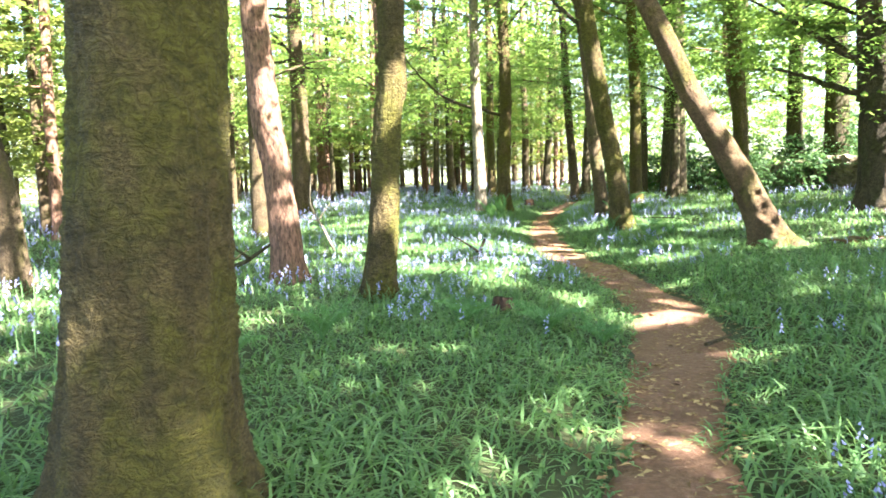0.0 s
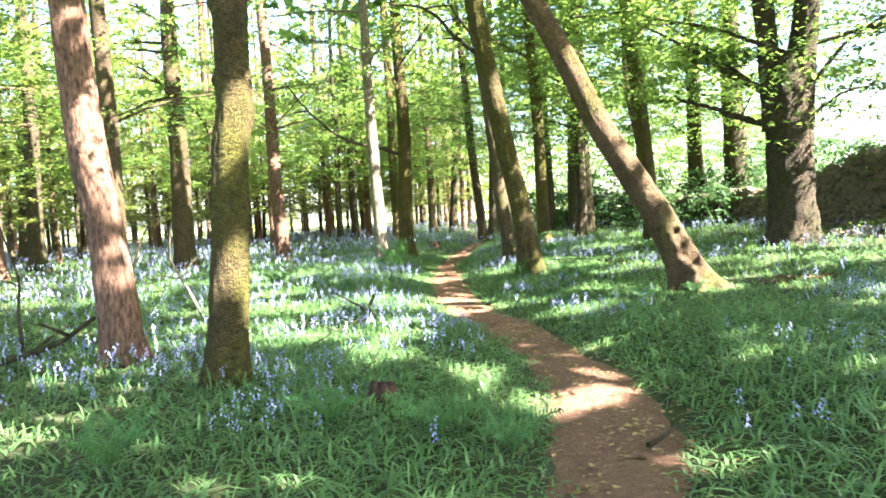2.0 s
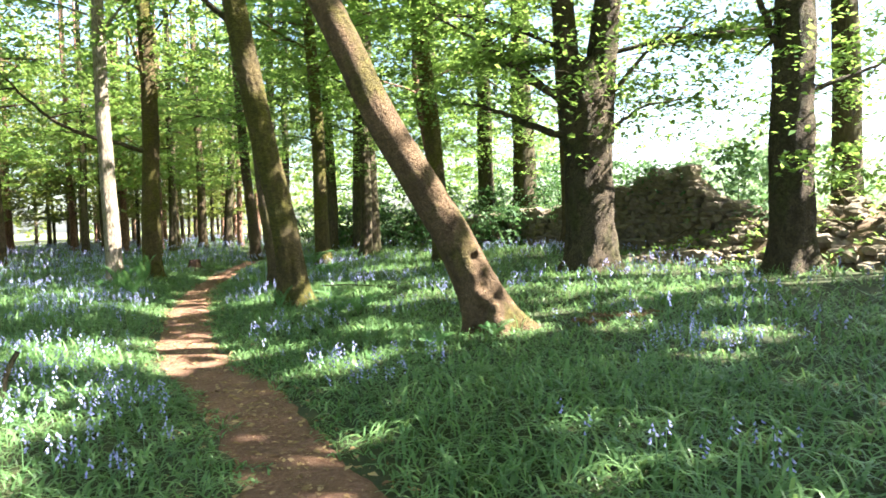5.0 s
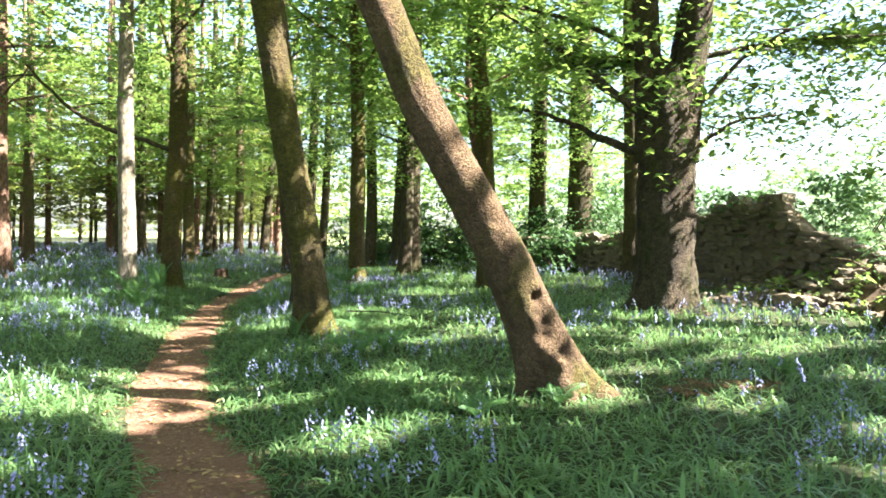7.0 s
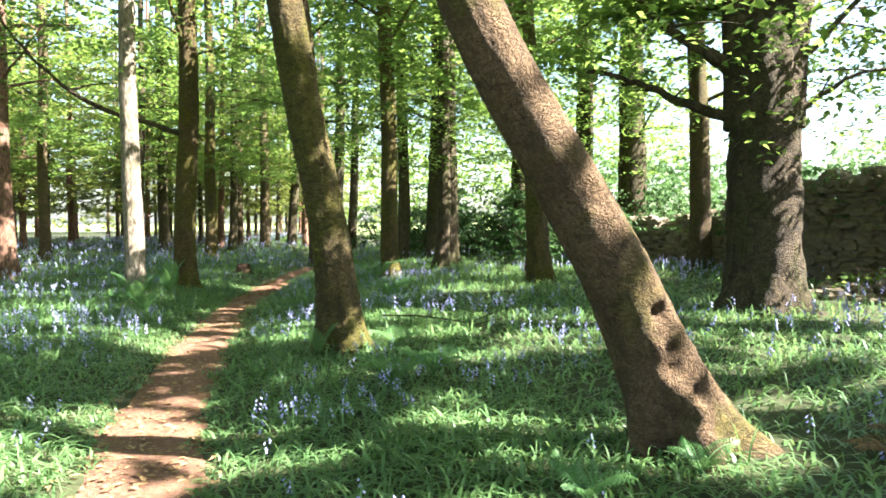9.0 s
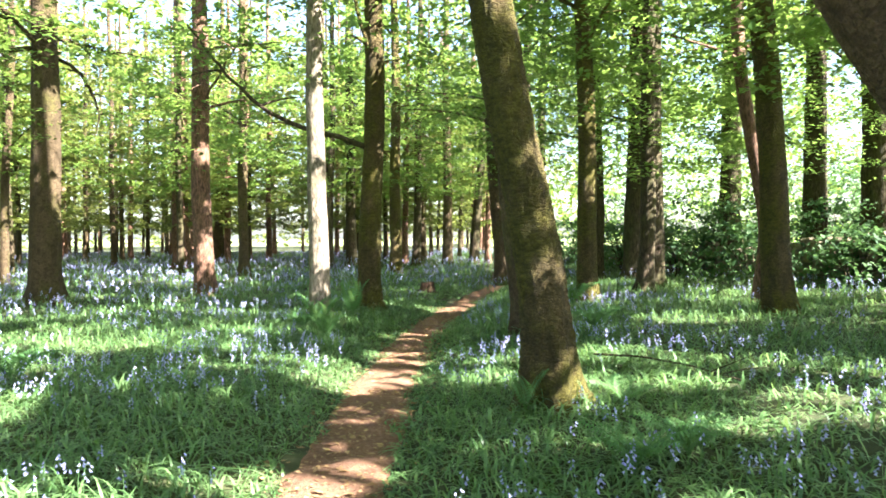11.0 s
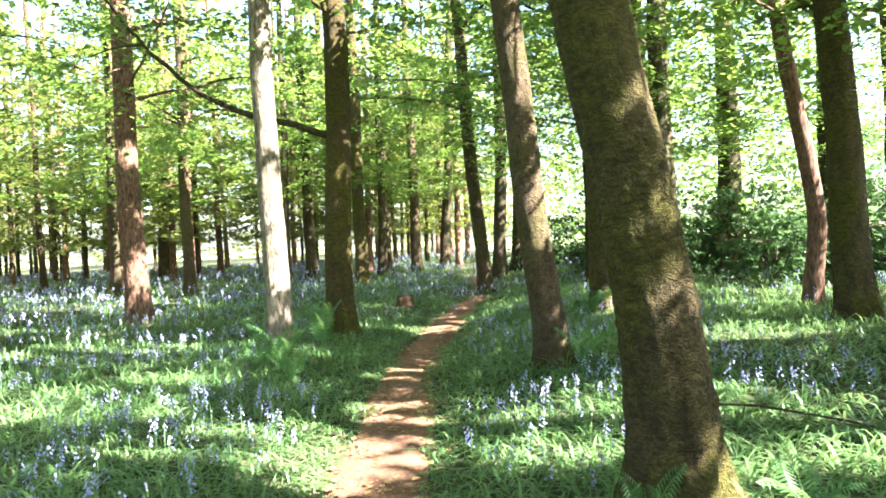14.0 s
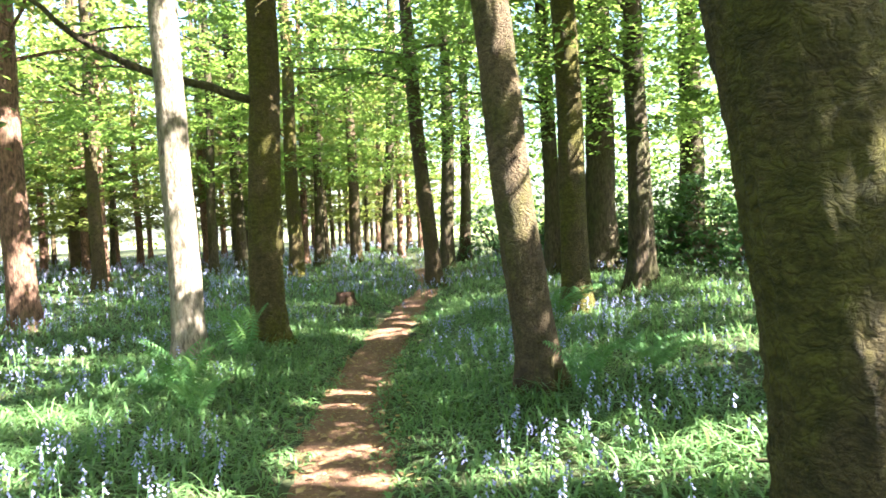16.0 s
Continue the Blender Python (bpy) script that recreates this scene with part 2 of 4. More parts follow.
xs = np.concatenate([np.linspace(-400, -32, 12), np.arange(-30, -8, 0.8), np.arange(-8, 12, 0.22), np.arange(12, 30, 0.8), np.linspace(32, 400, 12)])
ys = np.concatenate([np.linspace(-400, -14, 10), np.arange(-12, 0, 0.6), np.arange(0, 30, 0.24), np.arange(30, 62, 1.0), np.linspace(64, 500, 12)])
gx, gy = np.meshgrid(xs, ys)
gz = land(gx, gy) - 0.03 * smooth_step(1.3 - np.abs(gx - track_x(gy)) / 0.4)
nx = len(xs)
i, j = np.meshgrid(np.arange(len(ys) - 1), np.arange(nx - 1), indexing="ij")
quads = np.stack([i * nx + j, i * nx + j + 1, (i + 1) * nx + j + 1, (i + 1) * nx + j], -1).reshape(-1, 4)
ground = part("ground", np_mesh("ground", np.stack([gx, gy, gz], -1).reshape(-1, 3), quads), SOIL)
tagged(ground, "dark woodland soil under grass and bluebells", "ground", kind="structure")
mid = np.stack([gx[i, j], gy[i, j]], -1).reshape(-1, 2)
ground.data.materials.append(FIELD)
ground.data.polygons.foreach_set("material_index", ((mid[:, 0] > wall_x(mid[:, 1]) + 1.5) | (mid[:, 1] > 74 - 0.2 * np.abs(mid[:, 0])) | (mid[:, 0] < -36)).astype(np.int32))

# the trodden path, a shallow trough with ragged edges
py = np.arange(-6, 34, 0.07)
pc = track_x(py)
across = np.linspace(-1, 1, 13)
half = 0.33 + 0.06 * wavy(py, 3.0, 0.5)
half_r = 0.35 + 0.07 * wavy(py, 9.0, 0.45) + 0.22 * np.exp(-((py - 5.9) / 1.2) ** 2)
wide = np.where(across[None, :] < 0, half[:, None], half_r[:, None])
px = pc[:, None] + across[None, :] * wide
pyy = np.repeat(py[:, None], 13, 1)
pz = land(px, pyy) + 0.012 - 0.035 * across[None, :] ** 4 + 0.008 * wavy(px, pyy, 0.09)
i, j = np.meshgrid(np.arange(len(py) - 1), np.arange(12), indexing="ij")
quads = np.stack([i * 13 + j, i * 13 + j + 1, (i + 1) * 13 + j + 1, (i + 1) * 13 + j], -1).reshape(-1, 4)
tagged(part("path", np_mesh("path", np.stack([px, pyy, pz], -1).reshape(-1, 3), quads), DIRT), "narrow trodden reddish-brown earth path through bluebells", "path", kind="structure")

# ---- gaps in the canopy: where the sun reaches the ground ----
GAPS_NEAR = [(0.2, 12.2, 1.5, 0.36), (-1.2, 12.7, 1.0, 0.45), (-0.9, 14.4, 0.45, 0.3), (-1.7, 16.0, 0.5, 0.4), (0.2, 9.35, 0.6, 0.2), (-2.0, 6.5, 0.5, 0.35), (-5.3, 15.8, 2.0, 0.7), (-3.2, 18.0, 1.8, 0.7),
             (1.57, 7.2, 0.12, 0.15), (-2.4, 17.7, 0.9, 0.5), (-0.4, 10.0, 0.9, 0.2), (2.05, 12.2, 0.5, 0.3),
             (-12, 29, 4, 1.5), (-6, 25, 3.0, 0.6)]
GAPS_MID = [(8.9, 14.9, 1.4, 0.5), (10.4, 13.6, 1.6, 0.5), (12.1, 12.6, 1.8, 0.6), (5.2, 15.6, 0.9, 0.35), (6.7, 15.3, 0.6, 0.3), (6.0, 15.7, 0.7, 0.25), (4.5, 15.0, 0.5, 0.25),
            (5.2, 16.4, 0.9, 0.3), (8.3, 21.3, 1.3, 0.25), (6.1, 21.5, 0.6, 0.2), (8.3, 14.0, 0.6, 0.3), (11.2, 13.0, 1.2, 0.4), (5.1, 10.5, 0.35, 0.35), (5.7, 15.2, 0.8, 0.3), (6.3, 14.6, 0.6, 0.3), (5.9, 13.6, 0.5, 0.15), (6.5, 8.8, 0.3, 0.1), (7.5, 10.0, 0.35, 0.12), (6.0, 9.8, 0.3, 0.1), (4.9, 13.4, 0.4, 0.2), (5.0, 15.0, 1.1, 0.45)]
GAPS_PATH = [(2.06, 15.45, 0.45, 0.2), (2.3, 16.9, 0.5, 0.22), (2.7, 19.0, 0.4, 0.2), (3.4, 22.5, 0.5, 0.3), (2.5, 15.75, 0.3, 0.12), (2.2, 16.2, 0.35, 0.1), (2.0, 12.9, 0.4, 0.12),
             (-0.1, 18.6, 0.7, 0.25), (-0.4, 21.5, 0.9, 0.35), (-0.9, 17.5, 0.5, 0.25), (-0.4, 18.4, 0.5, 0.2), (3.2, 16.3, 0.4, 0.12), (4.1, 16.4, 0.5, 0.2), (1.1, 19.7, 0.5, 0.2), (1.9, 15.9, 0.4, 0.12), (1.2, 16.6, 0.25, 0.1), (0.6, 17.2, 0.25, 0.1), (2.45, 17.4, 0.35, 0.1)]


GAPS_MORE = [(7.2, 13.2, 0.9, 0.4), (7.7, 12.4, 0.9, 0.4), (8.8, 12.5, 1.0, 0.4), (8.6, 11.5, 0.9, 0.3), (5.9, 14.0, 0.7, 0.3), (1.5, 11.75, 0.55, 0.35), (0.8, 12.5, 0.6, 0.3),
             (2.02, 11.95, 0.4, 0.22), (2.03, 11.2, 0.3, 0.12), (7.0, 18.6, 0.9, 0.3), (5.7, 13.5, 0.5, 0.3), (4.2, 11.95, 0.3, 0.2), (3.8, 16.45, 0.45, 0.4), (3.65, 15.6, 0.5, 0.4),
             (5.0, 15.45, 0.9, 0.4), (4.3, 15.0, 0.5, 0.3), (6.6, 19.05, 0.6, 0.2), (4.3, 16.0, 0.85, 0.45), (4.7, 17.1, 0.35, 0.15), (10.9, 11.0, 1.0, 0.5), (10.3, 12.5, 0.9, 0.4),
             (7.6, 11.2, 0.6, 0.2), (10.1, 11.0, 0.6, 0.3), (-2.3, 22.0, 0.8, 0.3), (4.2, 18.4, 0.3, 0.2), (-1.0, 11.1, 0.8, 0.3), (0.85, 9.1, 0.35, 0.12), (2.14, 6.3, 0.3, 0.15),
             (3.25, 10.1, 0.25, 0.12), (3.05, 11.4, 0.25, 0.1), (6.0, 11.0, 0.35, 0.15), (13.0, 11.0, 0.8, 0.5), (12.2, 15.0, 0.3, 0.3), (2.65, 11.88, 0.26, 0.2), (1.04, 12.71, 0.2, 0.15), (3.66, 11.4, 0.1, 0.08), (0.3, 15.96, 0.12, 0.1), (1.97, 15.17, 0.12, 0.08),
             (3.85, 14.2, 0.2, 0.15), (-2.25, 8.5, 0.2, 0.15), (-1.27, 7.84, 0.15, 0.1)]
GAPS_TRUNKS = [(0.2, 21.05, 0.5, 0.35), (-0.7, 21.6, 0.6, 0.4), (-1.6, 22.1, 0.5, 0.35), (-2.8, 25.4, 0.12, 0.1), (-3.7, 26.0, 0.12, 0.1), (-4.6, 26.5, 0.12, 0.1), (4.75, 10.85, 0.4, 0.3),
               (4.2, 11.2, 0.25, 0.2), (0.5, 15.9, 0.3, 0.2), (-2.7, 9.6, 0.12, 0.1), (-3.4, 10.0, 0.12, 0.1), (-4.2, 10.5, 0.12, 0.1), (4.1, 22.8, 0.3, 0.25), (2.8, 23.5, 0.3, 0.25),
               (8.4, 14.7, 0.9, 0.45), (7.5, 15.2, 0.5, 0.3)]


def sunlit(p, grow=0.0, flecks=True):
    """Whether the sun's ray through each place comes down in a gap of the canopy."""
    k = (p[:, 2] - 0.3) / SUN_UP
    x, y = p[:, 0] - SUN_EAST * k, p[:, 1] - SUN_NORTH * k
    open_ = np.zeros(len(x), bool)
    if flecks:
        open_ = 0.9 * wavy(x * 0.7, y * 1.3, 0.33) + 0.55 * wavy(x + 40, y - 9, 1.7) > 0.95 - 0.5 * grow - 0.05 * np.clip(y - 19, 0, 36) - 0.06 * np.clip(-4 - x, 0, 20)
        open_ &= ((x + 2.3) / 1.4) ** 2 + ((y - 3.3) / 1.0) ** 2 > 1
        open_ &= (((x - 0.7) / 1.7) ** 2 + ((y - 15.0) / 2.0) ** 2 > 1) | (wavy(x, y, 0.15) > 0.95)
        open_ &= (((x - 7.6) / 2.6) ** 2 + ((y - 17.2) / 1.6) ** 2 > 1) | (wavy(x, y, 0.15) > 1.0)
        open_ &= (((x - 1.4) / 1.9) ** 2 + ((y - 6.1) / 1.4) ** 2 > 1) | (wavy(x, y, 0.2) > 0.8)
        open_ &= (((x - 3.3) / 1.6) ** 2 + ((y - 11.8) / 1.4) ** 2 > 1) | (wavy(x, y, 0.15) > 0.9)
        open_ &= (((x - 3.0) / 2.0) ** 2 + ((y - 8.8) / 1.4) ** 2 > 1) | (wavy(x, y, 0.15) > 0.9)
        open_ &= (((x - 6.6) / 2.4) ** 2 + ((y - 9.2) / 1.9) ** 2 > 1) | (wavy(x, y, 0.2) > 0.55)
    for cx, cy, rx, ry in GAPS_NEAR + GAPS_MID + GAPS_PATH + GAPS_MORE + GAPS_TRUNKS:
        open_ |= ((x - cx) / (rx + grow)) ** 2 + ((y - cy) / (ry + grow)) ** 2 < 1 + 0.4 * wavy(x, y, 0.12)
    return open_


# ---- trees ----
def leaves(centres, spread, count, size, rs, tilt=0.35, thin=True, flecks=True, stay=0.02):
    """Flat sprays of folded leaves round each centre: places and faces (quads)."""
    n = len(centres)
    a = rs.uniform(0, 2 * np.pi, (n, count))
    r = spread * np.sqrt(rs.uniform(0.02, 1, (n, count)))
    slope = rs.normal(0, 0.19, (n, 2))
    ox, oy = r * np.cos(a), r * np.sin(a)
    long_ = rs.uniform(0, np.pi, (n, 1))
    side = (-np.sin(long_) * ox + np.cos(long_) * oy) * 0.5
    ox, oy = ox + np.sin(long_) * side, oy - np.cos(long_) * side
    oz = ox * slope[:, :1] + oy * slope[:, 1:] + rs.normal(0, 0.035 * spread + 0.012, (n, count)) - 0.16 * r * r / spread
    c = (centres[:, None] + np.stack([ox, oy, oz], -1)).reshape(-1, 3)
    if thin:
        c = c[~sunlit(c, 0.6 * size, flecks) | (rs.uniform(size=len(c)) < stay)]
    m = len(c)
    yaw = rs.uniform(0, 2 * np.pi, m)
    s = size * rs.uniform(0.65, 1.25, m)[:, None]
    fwd = np.stack([np.cos(yaw), np.sin(yaw), rs.normal(-0.15, tilt, m)], -1)
    lat = np.stack([-np.sin(yaw), np.cos(yaw), rs.normal(0, tilt, m)], -1)
    lift = np.array((0, 0, 0.12)) * s
    v = np.stack([c - fwd * s * 0.5, c + lat * s * 0.32 + lift, c + fwd * s * 0.55, c - lat * s * 0.32 + lift], 1).reshape(-1, 3)
    return v, np.arange(m * 4).reshape(-1, 4)


def trunk_axis(x, y, lean, height, bend=0.0, seed=0, rings=None):
    """Points up the middle of a trunk; it straightens above six metres."""
    rs = np.random.default_rng(seed)
    z = rings if rings is not None else np.concatenate([np.arange(-0.15, 7, 0.22), np.linspace(7.2, height, 10)])
    zz = np.clip(z, -0.2, None)
    run = np.where(zz < 6, zz, 6 + (zz - 6) * 0.75)
    b = bend * np.sin(zz * 0.9 + rs.uniform(0, 6)) * smooth_step(zz / 1.5)
    return np.stack([x + lean[0] * run + b, y + lean[1] * run + 0.6 * bend * np.cos(zz * 0.7 + 1), float(land(x, y)) + z], -1)


def flare(z, r, height, foot=0.45, decay=0.28):
    return r * (1 + foot * np.exp(-np.clip(z + 0.1, 0, 9) / decay)) * np.clip(1 - 0.62 * np.clip(z, 0, height) / height, 0.12, 1)


def limb_points(start, yaw, rise, length, rs, droop=0.0, n=9):
    t = np.linspace(0, 1, n)
    w = np.cumsum(rs.normal(0, 0.09, (n, 2)), 0) * length * 0.3
    out = np.stack([math.cos(yaw) * t * length, math.sin(yaw) * t * length, (rise * t - droop * t * t) * length], -1)
    out[:, :2] += w * t[:, None]
    out[:, 2] += w[:, 0] * 0.5 * t
    return np.asarray(start) + out


TREES = []


def tree(x, y, diam, lean=(0.0, 0.0), mat=None, label="", height=14.0, near=0, foliage=(3.0, 8.0), radius=2.6, low=90, high=150, limbs=5, bend=0.03, yaw_limbs=None, foot=0.45, decay=0.28, leaf=None, size=None, fork=None, crook=None, rough=1.0, lumps=(), fork_at=2.0):
    """A tree: trunk with a flared foot, limbs, and a crown in layered sprays."""
    seed = len(TREES) + 11
    rs = np.random.default_rng(seed)
    root = new("tree")
    root.location = place(x, y)
    tagged(root, label, "tree", group="woodland trees")
    org = np.array(root.location)
    away = math.hypot(x - 2.2, y - 8)
    size = size or (0.09 if away < 12 else 0.11 if away < 22 else 0.14)
    sides = {0: 9, 1: 16, 2: 34, 3: 64, 4: 100}[near]
    step = {0: 0.6, 1: 0.2, 2: 0.07, 3: 0.025, 4: 0.012}[near]
    z = np.concatenate([np.arange(-0.2, 2.6 if near == 4 else 5.5, step), np.linspace(2.7 if near == 4 else 5.6, height, 16)])
    axis = trunk_axis(x, y, lean, height, bend, seed, z)
    if crook:
        off = sum(np.interp(z + d, *zip(*crook)) for d in (-0.12, 0.0, 0.12)) / 3
        axis[:, 0] += off
    if fork:
        axis, z = axis[z < fork_at + 1.0], z[z < fork_at + 1.0]
    radii = flare(z, diam / 2, height, foot, decay) * (1 - 0.35 * smooth_step((z - fork_at - 0.1) / 0.9) if fork else 1)
    v, f = tube(axis, radii, sides, rough * {0: 0.05, 1: 0.08, 2: 0.1, 3: 0.1, 4: 0.1}[near], seed * 3.7)
    for h, turn, wide_, push in lumps:
        mid_ = np.array([np.interp(h, z, axis[:, n]) for n in range(3)])
        way_ = np.array((math.cos(radians(turn)), math.sin(radians(turn)), 0.0))
        at_ = mid_ + way_ * np.interp(h, z, radii)
        v = v + way_ * (push * np.exp(-((v - at_) ** 2).sum(1) / wide_ ** 2))[:, None]
    if foot:
        ang = np.arctan2(v[:, 1] - y, v[:, 0] - x)
        h = np.clip(v[:, 2] - org[2], 0, 9)
        k = 1 + 0.3 * np.exp(-h / 0.22) * np.sin(ang * 5 + seed) * (diam > 0.3)
        ax = np.stack([np.interp(v[:, 2], axis[:, 2], axis[:, 0]), np.interp(v[:, 2], axis[:, 2], axis[:, 1])], -1)
        v[:, :2] = ax + (v[:, :2] - ax) * k[:, None]
    part("trunk", np_mesh("trunk", v - org, f), mat or BROWN, root)
    for side_x, side_y, slope_x, slope_y, thick in fork or ():
        zs = np.concatenate([np.arange(fork_at - 0.5, 6, 0.15), np.linspace(6.2, height, 12)])
        k = np.clip((zs - fork_at), 0, None)
        sp = np.stack([x + lean[0] * zs + side_x + slope_x * k, y + lean[1] * zs + side_y + slope_y * k, org[2] + zs], -1)
        sv, sf = tube(sp, thick / 2 * (1 - 0.05 * zs), 24, 0.12, seed + thick * 9)
        part("stem", np_mesh("stem", sv - org, sf), mat or BROWN, root)
    at = lambda h: np.array([np.interp(h, z, axis[:, n]) for n in range(3)])  # noqa: E731
    tips = []
    for n in range(limbs):
        h = rs.uniform(foliage[0] + 0.3, min(height - 2, 8.5))
        yaw = yaw_limbs[n % len(yaw_limbs)] if yaw_limbs else rs.uniform(0, 6.28)
        length = rs.uniform(1.6, 1.2 * radius + 0.8)
        p = limb_points(at(h), yaw, rs.uniform(0.05, 0.7), length, rs, rs.uniform(0, 0.3))
        r0 = min(0.05, diam * rs.uniform(0.07, 0.14))
        pieces = [tube(p, np.linspace(r0, 0.008, len(p)), 6)]
        for k in range(3):
            q = limb_points(p[rs.integers(2, 7)], yaw + rs.choice((-1, 1)) * rs.uniform(0.4, 1.1), rs.uniform(-0.1, 0.4), length * rs.uniform(0.3, 0.6), rs, 0.2, 6)
            pieces.append(tube(q, np.linspace(r0 * 0.45, 0.005, 6), 4))
            tips += list(q[2:])
        tips += list(p[3:])
        lv, lf = join(pieces)
        part("limb", np_mesh("limb", lv - org, lf), mat or BROWN, root)
    # crown: low sprays, finer, and the high canopy
    pieces = []
    low = int(low * 1.15) if size < 0.15 else int(low * 0.5)
    if low:
        hh = rs.uniform(foliage[0], foliage[1], low)
        rad = radius * np.sqrt(rs.uniform(0.03, 1, low))
        an = rs.uniform(0, 2 * np.pi, low)
        mid_ = np.stack([np.interp(hh, z, axis[:, 0]) + rad * np.cos(an), np.interp(hh, z, axis[:, 1]) + rad * np.sin(an), org[2] + hh - 0.12 * rad], -1)
        if tips:
            extra = np.array(tips)[rs.integers(0, len(tips), low // 2)]
            mid_ = np.concatenate([mid_, extra])
        pieces.append(leaves(mid_, 0.62, 27, size, rs, 0.26, flecks=False))
    high = int(high * 0.4) if y > 32 else high
    if high:
        hh = rs.uniform(7.0, height + 1, high)
        rad = (radius + 0.8) * np.sqrt(rs.uniform(0.02, 1, high))
        an = rs.uniform(0, 2 * np.pi, high)
        mid_ = np.stack([np.interp(hh, z, axis[:, 0]) + rad * np.cos(an), np.interp(hh, z, axis[:, 1]) + rad * np.sin(an), org[2] + hh], -1)
        pieces.append(leaves(mid_, 0.9, 10, 0.36, rs))
    if pieces:
        lv, lf = join(pieces)
        tagged(part("crown", np_mesh("crown", lv - org, lf, False), leaf or LEAF, root), kind="stuff")
    TREES.append((x, y, diam, lean))
    return root


MOSS_L = "broad mossy brown beech trunk rising from bluebells"
RED_L = "tall straight tree with reddish flaking bark"
BROWN_L = "tall slender beech with mossy brown bark"
DARK_L = "dark shaded woodland tree with slender trunk"
first = tree(-1.09, 2.57, 0.52, (0.07, 0.0), MOSSY, "massive mossy trunk with rough ridged bark beside the path", near=4, low=0, high=160, limbs=0, foot=0.5, decay=0.75, bend=0.0, rough=0.75)
mossy = tree(-0.70, 7.5, 0.31, (0.045, 0.02), MOSSY, "crooked mossy trunk with a knot, among bluebells", near=3, foliage=(4.2, 8), low=40, limbs=2, bend=0.0, rough=0.8, crook=((0, 0.0), (0.5, 0.04), (1.0, 0.07), (1.9, 0.09), (2.1, 0.11), (2.3, 0.15), (2.7, 0.12), (3.2, 0.12), (4.0, 0.2), (14, 0.2)),
             lumps=((2.5, 190, 0.05, 0.04), (3.12, 190, 0.06, 0.045), (2.2, 0, 0.1, 0.02)))
tree(-2.06, 9.2, 0.4, (-0.075, 0.03), RED, "reddish-barked trunk splashed with sunlight beside a fallen branch", near=2, foliage=(4.5, 8), low=50, limbs=3, bend=0.0, rough=1.3, crook=((0, 0.03), (0.4, 0.055), (0.95, 0.074), (1.5, 0.068), (2.05, 0.016), (2.6, 0.0), (3.2, 0.02), (3.8, 0.03), (14, 0.05)))
tree(-4.03, 15.65, 0.36, (0.0, 0.0), BROWN, BROWN_L, near=1, low=110)
tree(-10.6, 24.8, 0.6, (0.03, 0.0), RED, RED_L, near=1, low=130)
tree(-10.3, 27.1, 0.58, (0.03, 0.0), DARK, DARK_L, near=0, low=130)
stout = tree(-4.6, 23.3, 0.62, (0.01, 0.0), BROWN, "stout beech with pale patches low on its brown trunk", near=1, low=130, limbs=7)
tree(-6.33, 38, 0.7, (0.0, 0.0), RED, RED_L, low=120)
tree(-1.91, 24.9, 0.46, (-0.021, 0.02), RED, RED_L, near=1, low=120)
white = tree(1.11, 20.5, 0.33, (-0.012, 0.012), GREY, "straight pale grey trunk, brightly sunlit, beside the path", near=2, foliage=(4.2, 9), low=110, limbs=4, bend=0.02)
dark = tree(1.88, 21.6, 0.42, (0.02, 0.02), MOSSY, "mossy tree with one long thin branch reaching over the path", near=2, foliage=(4.0, 9), low=110, bend=0.04)
thin = tree(3.63, 14.35, 0.38, (-0.151, -0.035), MOSSY, "mossy leaning trunk with a fern at its foot, beside the path", near=3, foliage=(5, 9), low=40, limbs=2, bend=0.0, foot=0.7, decay=0.4, rough=0.9, crook=((0, -0.03), (0.29, 0.01), (0.57, 0.035), (0.84, 0.045), (1.1, 0.058), (1.4, 0.04), (1.65, 0.03), (2.04, 0.0), (2.43, -0.02), (3.2, -0.04), (3.8, -0.055), (14, -0.05)),
            lumps=((1.72, -70, 0.09, 0.03), (0.95, -100, 0.12, 0.02)))
tree(4.13, 18.2, 0.34, (-0.102, 0.02), BROWN, "slanting smooth brown trunk close to the path", near=2, foliage=(4.8, 9), low=70, limbs=3, bend=0.03)
tree(5.24, 27.9, 0.36, (-0.067, 0.0), BROWN, BROWN_L, near=1, low=120)
big = tree(8.89, 14.4, 0.9, (0.02, 0.02), OLD, "huge old beech forking into several stems, sunlit on one flank", near=2, foliage=(3.2, 8.5), radius=4.2, low=420, high=160, size=0.115, limbs=3, bend=0.0, foot=0.35, yaw_limbs=(2.4, 2.6, -0.6), fork_at=2.75, rough=1.3, fork=((-0.22, 0.15, -0.06, 0.03, 0.5), (0.17, -0.12, 0.08, -0.05, 0.54), (0.1, 0.2, 0.2, 0.02, 0.36)))
rubble_beech = tree(10.61, 11.67, 0.66, (0.02, 0.0), OLD, "dark beech standing on the rubble by the old wall", near=2, foliage=(2.6, 8), radius=3.6, low=260, limbs=7, bend=0.05, foot=0.55, rough=1.4)
tree(15.3, 14.2, 0.65, (-0.02, 0.0), DARK, DARK_L, near=1, foliage=(2.5, 8), radius=3.6, low=220, high=40)
tree(5.91, 21.66, 0.38, (-0.017, 0.0), MOSSY, BROWN_L, near=1, foliage=(3.2, 8), low=110)
tree(7.52, 26.7, 0.36, (0.0, 0.0), DARK, DARK_L, near=1, low=130)
tree(7.86, 23.5, 0.40, (-0.004, 0.0), DARK, DARK_L, near=1, low=150)
tree(7.96, 18.75, 0.42, (-0.075, -0.01), MOSSY, BROWN_L, near=1, foliage=(3.2, 8), low=120)
tree(8.59, 20.41, 0.26, (-0.072, 0.0), RED, "thin crooked reddish trunk near the tumbled wall", near=1, low=60, bend=0.16)
